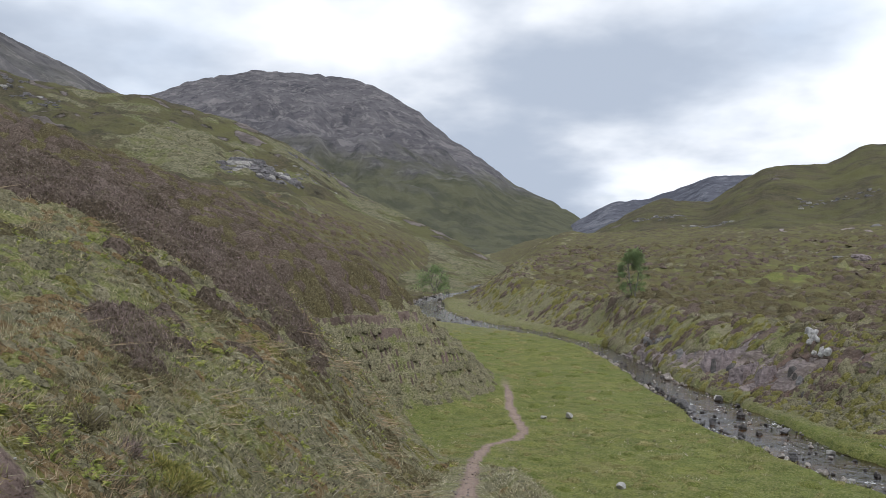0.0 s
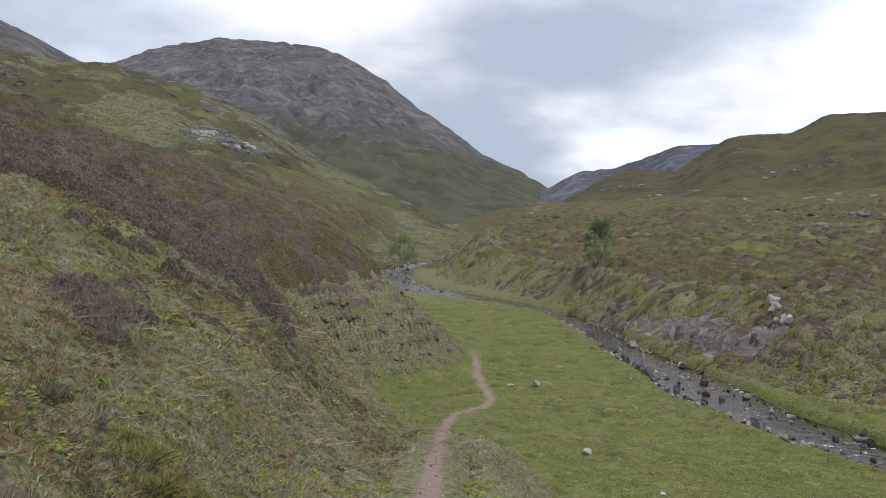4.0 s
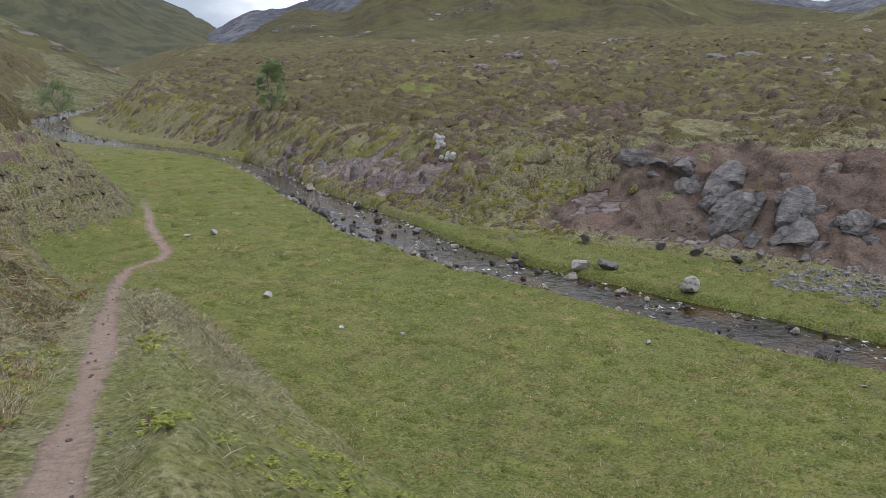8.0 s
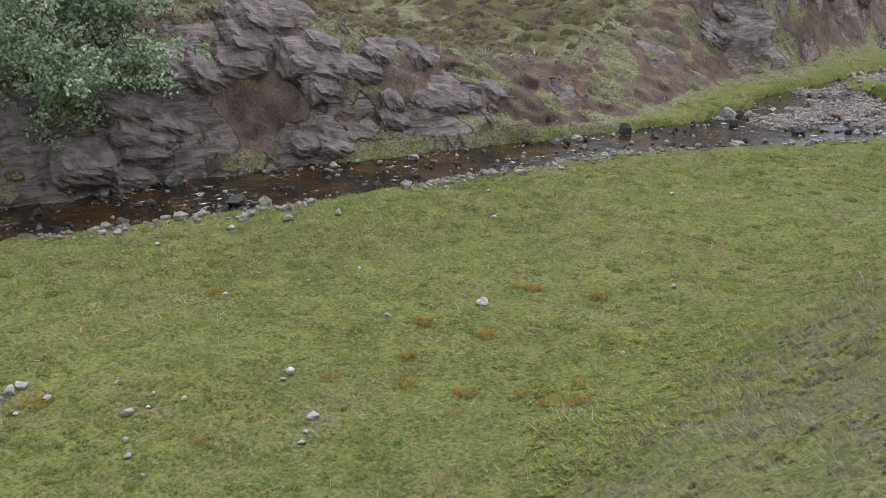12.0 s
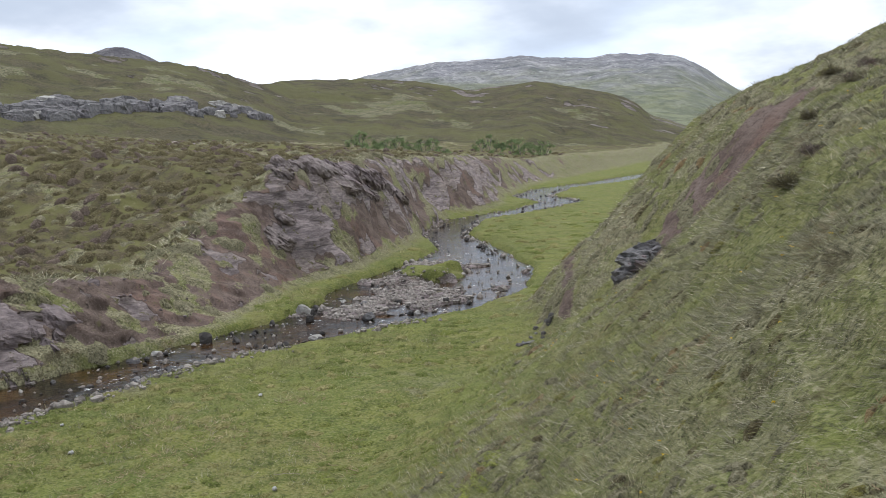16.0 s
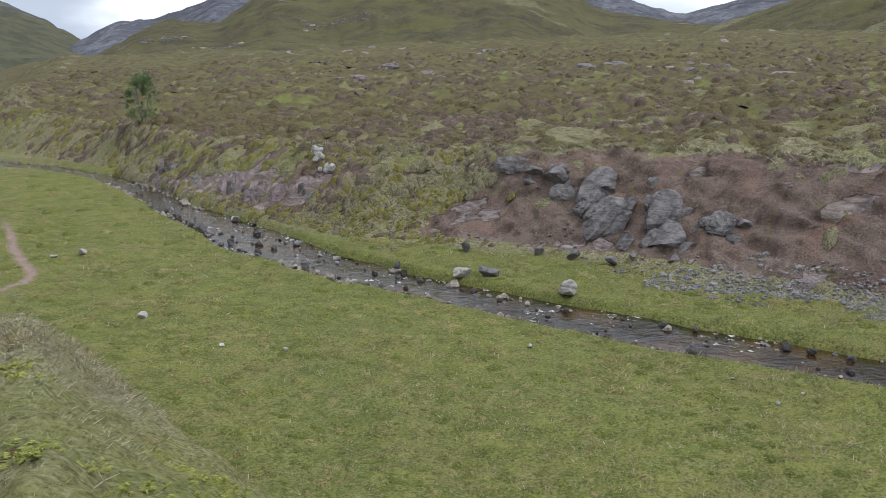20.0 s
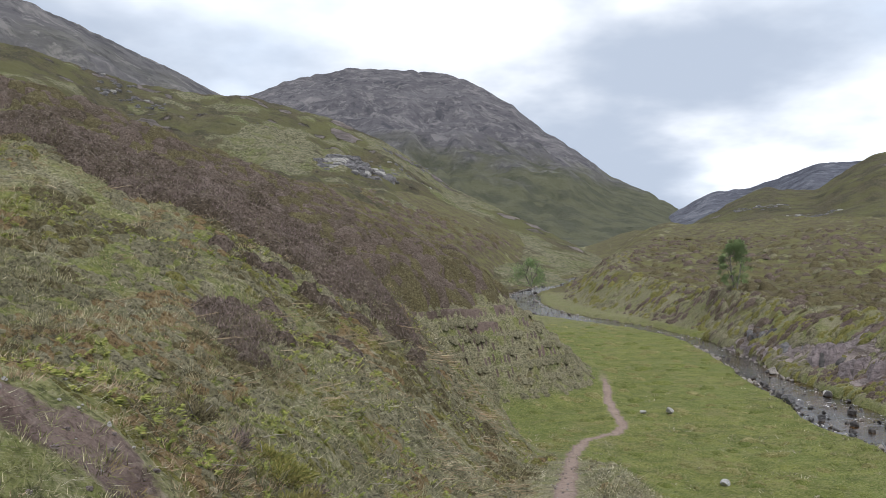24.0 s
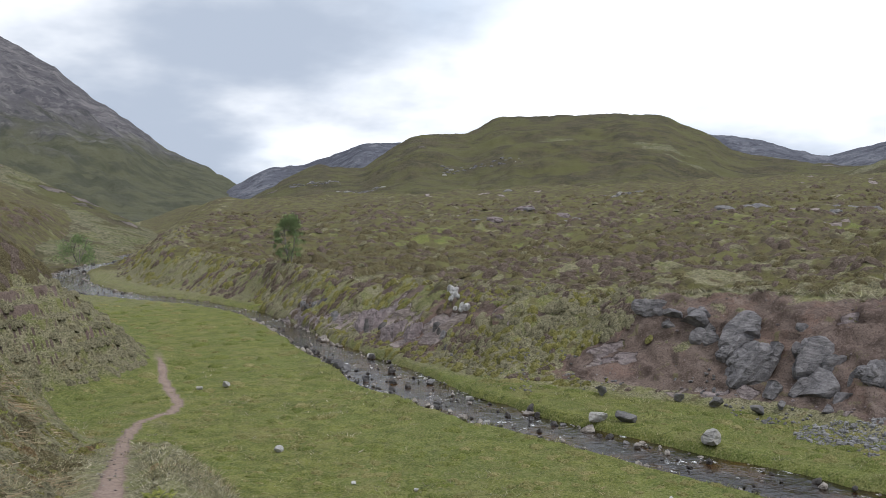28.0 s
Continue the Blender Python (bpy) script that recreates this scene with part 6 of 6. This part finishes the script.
# loose scree at the foot of the scar, cobbles on the pool's bars
def pebble_field(name, label, P, sizes, material):
    src = [np.array([v.co[:] for v in me.vertices]) for me in LOW]
    fac = [np.array([p.vertices[:] for p in me.polygons]) for me in LOW]
    V, F, k = [], [], 0
    for i, (p, s) in enumerate(zip(P, sizes)):
        j = i % len(LOW)
        a = rng.uniform(0, 6.28)
        c, t = math.cos(a), math.sin(a)
        v = src[j] * np.array([0.55, 0.45, 0.36]) * s
        v = np.stack([v[:, 0] * c - v[:, 1] * t, v[:, 0] * t + v[:, 1] * c, v[:, 2]], 1) + p + np.array([0, 0, 0.1 * s])
        V.append(v); F.append(fac[j] + k); k += len(v)
    ob = mesh_object(name, np.concatenate(V), np.concatenate(F), material, smooth_faces=False)
    tagged(ob, label, "stones", kind="stuff")


LOW = [rock_mesh("pebble", 400 + i, STONE_PALE, 9, 1, 0.0) for i in range(4)]
P, r = scatter(14000, (25, 80), (22, 40), lambda f: (f["q"] > -0.4) * (f["q"] < 0.28) * smooth(0.5, 0.62, fbm(f["x"], f["y"], 2.4, 3, 97)) * (f["y"] > 3) * 0.6)
Q = scatter(16000, (42, 62), (24, 34), lambda f: (seg_dist(f["x"], f["y"], [(21.6, 21.4), (23.2, 19.4), (24.1, 17.0), (23.8, 14.8)])[0] + 1.4 * (fbm(f["x"], f["y"], 1.2, 3, 163) - 0.5) < 1.05) * 0.9)[0]
SCREE = rock_material("pale_grey_scree", (0.17, 0.168, 0.175), (0.33, 0.325, 0.33), (0.45, 0.44, 0.43))
pebble_field("scree_fan", "pale blue-grey scree fanned below the earth scar", Q, 0.05 + rng.exponential(0.045, len(Q)), SCREE)
pebble_field("scree_stones", "grey loose scree at the foot of the scar", P, rng.uniform(0.05, 0.22, len(P)), STONE_GREY)
P, r = scatter(9000, (25, 140), (22, 40), lambda f: (f["q"] > 0.05) * (f["q"] < 0.95) * 0.25)
pebble_field("face_stones", "small brown stones stuck in the bare bank", P, rng.uniform(0.04, 0.2, len(P)), STONE_BROWN)
P, r = scatter(30000, (138, 166), (30, 56), lambda f: smooth(0.2, 0.7, f["bars"]) * (1 - f["isle"]) * 0.9)
pebble_field("pool_cobbles", "pale rounded cobbles heaped on bars in the pool", P, 0.08 + rng.exponential(0.07, len(P)), STONE_COBBLE)

def riffle_stones():
    lens = np.cumsum([0] + [math.dist(a[:2], b[:2]) for a, b in zip(STREAM, STREAM[1:])])
    S = np.concatenate([rng.uniform(lens[12], lens[18], 300), rng.uniform(lens[18], lens[28], 200), rng.uniform(lens[28], lens[36], 120)])
    X, Y, W = (np.interp(S, lens, [p[i] for p in STREAM]) for i in range(3))
    U = rng.uniform(-1, 1, len(S))
    P = np.stack([X + U * W, Y, floor_z(Y) - WATER - 0.01 + 0.06 * np.abs(U)], 1)
    k = rng.random(len(S)) < 0.3 + 0.5 * np.abs(U)
    pebble_field("riffle_stones", "dark wet stones breaking the riffles", P[~k], 0.08 + rng.exponential(0.09, (~k).sum()), STONE_DARK)
    pebble_field("shingle", "grey and buff shingle along the water", P[k], 0.07 + rng.exponential(0.07, k.sum()), STONE_COBBLE)


riffle_stones()


def edge_shingle():
    """Pale stones strewn along the meadow side of the water."""
    Y = rng.uniform(-30, 2, 900)
    X, W = (np.interp(Y, [p[1] for p in STREAM], [p[i] for p in STREAM]) for i in (0, 2))
    U = rng.normal(-1.3, 0.16, len(Y))
    k = fbm(X, Y, 2.5, 3, 151) > 0.42
    X, Y, U, W = X[k], Y[k], U[k], W[k]
    PX = X + U * W
    Z = np.maximum(ground_fields(PX, Y)[0], floor_z(Y) - WATER - 0.03)
    pebble_field("edge_shingle", "pale pinkish stones strewn along the meadow edge of the stream", np.stack([PX, Y, Z], 1), 0.07 + rng.exponential(0.09, len(Y)), STONE_COBBLE)


edge_shingle()


def stick(x, y, length, turn, label):
    z = ground_z(x, y) + 0.03
    base = new("stick")
    base.location = (x, y, z)
    tagged(base, label, "stick", "sticks in the grass")
    c, s = math.cos(radians(turn)), math.sin(radians(turn))
    pts = [(-c * length / 2, -s * length / 2, 0), (0.03, 0.02, 0.03), (c * length / 2, s * length / 2, 0.01)]
    V, F = tube(pts, 0.007, 0.003, 6)
    mesh_object("stem", V, F, DRY_WOOD, base)
    V, F = tube([(c * length * 0.1, s * length * 0.1, 0.02), (c * length * 0.3 - s * 0.12, s * length * 0.3 + c * 0.12, 0.05)], 0.004, 0.002, 5)
    mesh_object("twig", V, F, DRY_WOOD, base)


# ---- bush and trees ----
def bark_material():
    m = Mat("pale_bark")
    c = m.mix(m.ramp(m.noise(0.05, 4, 0.6, (1, 1, 0.3)), 0.35, 0.65), (0.16, 0.14, 0.12), (0.30, 0.28, 0.25))
    m.bump(m.noise(0.03, 4, 0.6, (1, 1, 0.3)), 0.6, 0.01)
    return m.done(c, 0.9, 0.15)


BARK = bark_material()
LEAF_ROWAN = leaf_material("grey_green_leaves", (0.24, 0.31, 0.19), (0.33, 0.41, 0.25), (0.42, 0.50, 0.34), size=0.9, soft=0.8)
LEAF_BIRCH = leaf_material("birch_leaves", (0.11, 0.17, 0.065), (0.19, 0.26, 0.10), (0.26, 0.32, 0.14), soft=0.55)


def tube(points, r0, r1, sides=7):
    P = [Vector(p) for p in points]
    V, F = [], []
    n = len(P)
    for i, p in enumerate(P):
        t = (P[min(i + 1, n - 1)] - P[max(i - 1, 0)]).normalized()
        a = t.orthogonal().normalized()
        b = t.cross(a)
        r = r0 + (r1 - r0) * i / (n - 1)
        for k in range(sides):
            w = 2 * math.pi * k / sides
            V.append(p + a * (r * math.cos(w)) + b * (r * math.sin(w)))
    for i in range(n - 1):
        for k in range(sides):
            F.append((i * sides + k, i * sides + (k + 1) % sides, (i + 1) * sides + (k + 1) % sides, (i + 1) * sides + k))
    return np.array([v[:] for v in V]), np.array(F)


def tree(name, label, x, y, z, height, radius, stems, clumps, per, leaf, material, low=0.15, seed=1, lean=(0, 0), category="tree"):
    rs = np.random.default_rng(seed)
    base = new(name)
    base.location = (x, y, z)
    tagged(base, label, category)
    cents = []
    lobes = [(rs.uniform(0, 6.28), rs.uniform(0.35, 1.0), rs.uniform(low + 0.06, 0.97)) for _ in range(max(5, clumps // 22))]
    for i in range(clumps if clumps > 100 else 0):
        a, u, h = lobes[i % len(lobes)]
        prof = math.sin(math.pi * min(1, 0.2 + 0.74 * (h - low) / (1 - low))) ** 0.7
        c = np.array([lean[0] * h + radius * prof * u * math.cos(a), lean[1] * h + radius * prof * u * math.sin(a), height * h])
        cents.append(tuple(c + rs.normal(size=3) * radius * np.array([0.17, 0.17, 0.15])))
    for i in range(clumps if not cents else 0):
        a, u = rs.uniform(0, 2 * math.pi), rs.random()
        h = low + (1 - low) * rs.random() ** 0.85
        prof = math.sin(math.pi * min(1, 0.16 + 0.80 * (h - low) / (1 - low))) ** 0.75
        rr = radius * prof * (0.35 + 0.65 * u ** 0.5)
        cents.append((lean[0] * h + rr * math.cos(a), lean[1] * h + rr * math.sin(a), height * h * rs.uniform(0.95, 1.03)))
    cents = np.array(cents)
    for i in range(stems):
        a = 2 * math.pi * i / stems + rs.uniform(-0.4, 0.4)
        top = np.array([math.cos(a) * radius * 0.45 + lean[0] * 0.8, math.sin(a) * radius * 0.45 + lean[1] * 0.8, height * rs.uniform(0.72, 0.92)])
        mid = top * 0.5 + rs.normal(size=3) * 0.08 * radius
        r0 = height * 0.013 + 0.02
        pts = [(0.06 * math.cos(a), 0.06 * math.sin(a), -0.15), tuple(mid * 0.5), tuple(mid), tuple((mid + top) / 2 + rs.normal(size=3) * 0.04 * radius), tuple(top)]
        V, F = tube(pts, r0, r0 * 0.3)
        mesh_object("trunk", V, F, BARK, base)
        near = cents[np.argsort(np.linalg.norm(cents - (mid + top) / 2, axis=1))[:7]]
        for c in near:
            s0 = mid + (top - mid) * rs.random()
            if c[2] < s0[2] - 0.3:
                s0 = mid * rs.uniform(0.6, 1)
            V, F = tube([tuple(s0), tuple((s0 + c) / 2 + np.array([0, 0, 0.08 * radius])), tuple(c)], r0 * 0.34, r0 * 0.1, 5)
            mesh_object("limb", V, F, BARK, base)
    n = clumps * per
    C = np.repeat(cents, per, 0)
    cr = np.repeat(radius * rs.uniform(0.14, 0.27, clumps) * min(1, (150 / clumps) ** 0.4), per)
    d = rs.normal(size=(n, 3))
    d /= np.linalg.norm(d, axis=1)[:, None]
    P = C + d * (cr * rs.random(n) ** 0.4)[:, None] * np.array([1, 1, 0.8])
    ax = rs.normal(size=(n, 3)) + d * 0.5 - np.array([0, 0, 0.4])
    ax /= np.linalg.norm(ax, axis=1)[:, None]
    sd = np.cross(ax, rs.normal(size=(n, 3)))
    sd /= np.linalg.norm(sd, axis=1)[:, None]
    L = leaf * rs.uniform(0.6, 1.3, n)[:, None]
    V = np.stack([P, P + ax * L * 0.5 + sd * L * 0.28, P + ax * L, P + ax * L * 0.5 - sd * L * 0.28], 1).reshape(-1, 3)
    mesh_object("crown", V, np.arange(len(V)).reshape(-1, 4), material, base, smooth_faces=False)
    return base


tree("willow_bush", "spreading grey-green bush growing from the rock scar", 25.9, -7.0, 1.3, 6.6, 2.9, 8, 640, 64, 0.115, LEAF_ROWAN, low=0.10, seed=5, lean=(-0.2, -0.2), category="bush")
tree("birch_tree", "small slender green tree on the bank top", 15.2, 72.0, 4.0, 4.3, 1.25, 3, 92, 60, 0.13, LEAF_BIRCH, low=0.2, seed=9)
tree("birch_bush", "low green bush by the upper stream", -1.0, 118.0, 3.0, 3.4, 2.6, 4, 40, 50, 0.22, LEAF_BIRCH, low=0.05, seed=11, category="bush")

for i in range(20):
    b_ = radians((149.5 + i * 0.55) if i < 11 else (157.6 + (i - 11) * 0.5))
    d_ = 150 + 14 * math.sin(i * 2.3) + (16 if i > 10 else 0)
    tree("scrub_bush", "low dark green scrub bush on the far pasture", d_ * math.sin(b_), d_ * math.cos(b_), hill_height(d_ * math.sin(b_), d_ * math.cos(b_)), 2.2 + 0.8 * math.sin(i * 1.7), 1.7, 2, 16, 26, 0.3, LEAF_BIRCH, low=0.05, seed=60 + i, category="bush")


DRY_WOOD = rock_material("bleached_wood", (0.30, 0.26, 0.21), (0.48, 0.43, 0.36), (0.55, 0.50, 0.43))
for x, y, L, t in ((10.6, -14.8, 0.6, 30), (-1.6, 8.3, 0.5, 70), (-2.3, 6.4, 0.45, 20), (-1.2, 9.4, 0.5, 120), (-2.9, 9.6, 0.5, 50), (-1.4, 12.2, 0.6, 80), (-2.0, 10.8, 0.5, 10), (-2.6, 12.6, 0.6, 140), (1.0, 6.6, 0.4, 40)):
    stick(x, y, L, t, "bleached dead stalk lying on the grass")


# ---- single plants near the path ----
def shrub(x, y, size, label, material, seed, name="heather_bush", category="heather", count=2200, group="heather bushes by the path"):
    rs = np.random.default_rng(seed)
    z = ground_z(x, y)
    base = new(name)
    base.location = (x, y, z)
    tagged(base, label, category, group)
    n = count
    size *= 0.85
    d = rs.normal(size=(n, 3)); d[:, 2] = np.abs(d[:, 2]) + 0.15
    d /= np.linalg.norm(d, axis=1)[:, None]
    lump = 0.75 + 0.5 * np.array([noise.noise(Vector(v) * 1.7 + Vector((seed, 0, 0))) for v in d])
    p0 = d * (size * lump * rs.uniform(0.3, 1.0, n))[:, None] * np.array([1.2, 1.2, 0.75])
    p1 = p0 + (d + rs.normal(size=(n, 3)) * 0.5) * (size * 0.12)
    sd = np.cross(d, rs.normal(size=(n, 3)))
    sd /= np.linalg.norm(sd, axis=1)[:, None]
    V = np.stack([p0 - sd * 0.006, p0 + sd * 0.006, p1], 1).reshape(-1, 3)
    mesh_object("foliage", V, np.arange(len(V)).reshape(-1, 3), material, base, smooth_faces=False)
    for i in range(5):
        e = d[i * 7] * size * 0.8
        V, F = tube([(0, 0, -0.04), tuple(e * 0.5), tuple(e)], 0.008, 0.003, 5)
        mesh_object("stem", V, F, BARK, base)


for i, (x, y, s) in enumerate(((-1.52, 7.75, 0.3), (-1.45, 7.3, 0.2), (-2.3, 6.6, 0.14), (-2.7, 7.9, 0.3), (-3.1, 8.1, 0.3), (-2.2, 8.8, 0.2), (1.1, -14.6, 0.42), (0.8, -15.3, 0.34), (1.0, -19.0, 0.4), (0.0, -25.8, 0.5), (0.9, -27.0, 0.45), (0.3, -21.6, 0.38))):
    shrub(x, y, s, "dark purple-brown heather bush beside the path", HEATHER if i % 2 else HEATHER_GREEN, 300 + i)


for i, (x, y, s) in enumerate(((-1.95, 7.2, 0.36), (-1.75, 6.9, 0.3), (-2.15, 7.6, 0.34), (-1.85, 7.7, 0.26), (-2.5, 8.2, 0.3))):
    shrub(x, y, s, "mossy yellow-green hummock with olive grass", MOUND, 340 + i, "moss_hummock", "moss", 4200, "mossy hummocks by the path")


def flowers():
    P, r = scatter(900, (150, 184), (5, 26), lambda f: (f["d"] > 0.5) * 0.12)
    base, tip, w = tufts(P, r, 5, 0.04, 0.022, 0.015, 0.8)
    m = Mat("yellow_petals")
    tri_field("yellow_flowers", "scattered small yellow flowers on the slope", "flowers", base + np.array([0, 0, 0.1]), tip + np.array([0, 0, 0.06]), w, m.done((0.75, 0.48, 0.03), 0.6, 0.2))


flowers()


# ---- loose stones on the path ----
def path_gravel():
    for i in range(120):
        s = dice.uniform(0.5, 34)
        j = 0
        px, py = PATH[1]
        for a, b in zip(PATH[1:], PATH[2:]):
            L = math.dist(a, b)
            if s <= L:
                px, py = a[0] + (b[0] - a[0]) * s / L, a[1] + (b[1] - a[1]) * s / L
                break
            s -= L
        px += dice.uniform(-0.3, 0.3)
        lay_stone("path_stone", dice.choice(PINK + PALE[:3]), px, py, dice.uniform(0.02, 0.055), "small grey stone on the bare footpath", "stones on the path", 0.7, 0.3)
    for i in range(60):
        lay_stone("path_stone", dice.choice(PINK + PALE[:3]), -2.9 + dice.gauss(0, 0.5), 5.2 + dice.gauss(0, 0.5), dice.uniform(0.02, 0.06), "small grey stone on bare trodden ground", "stones on the path", 0.7, 0.3)


path_gravel()
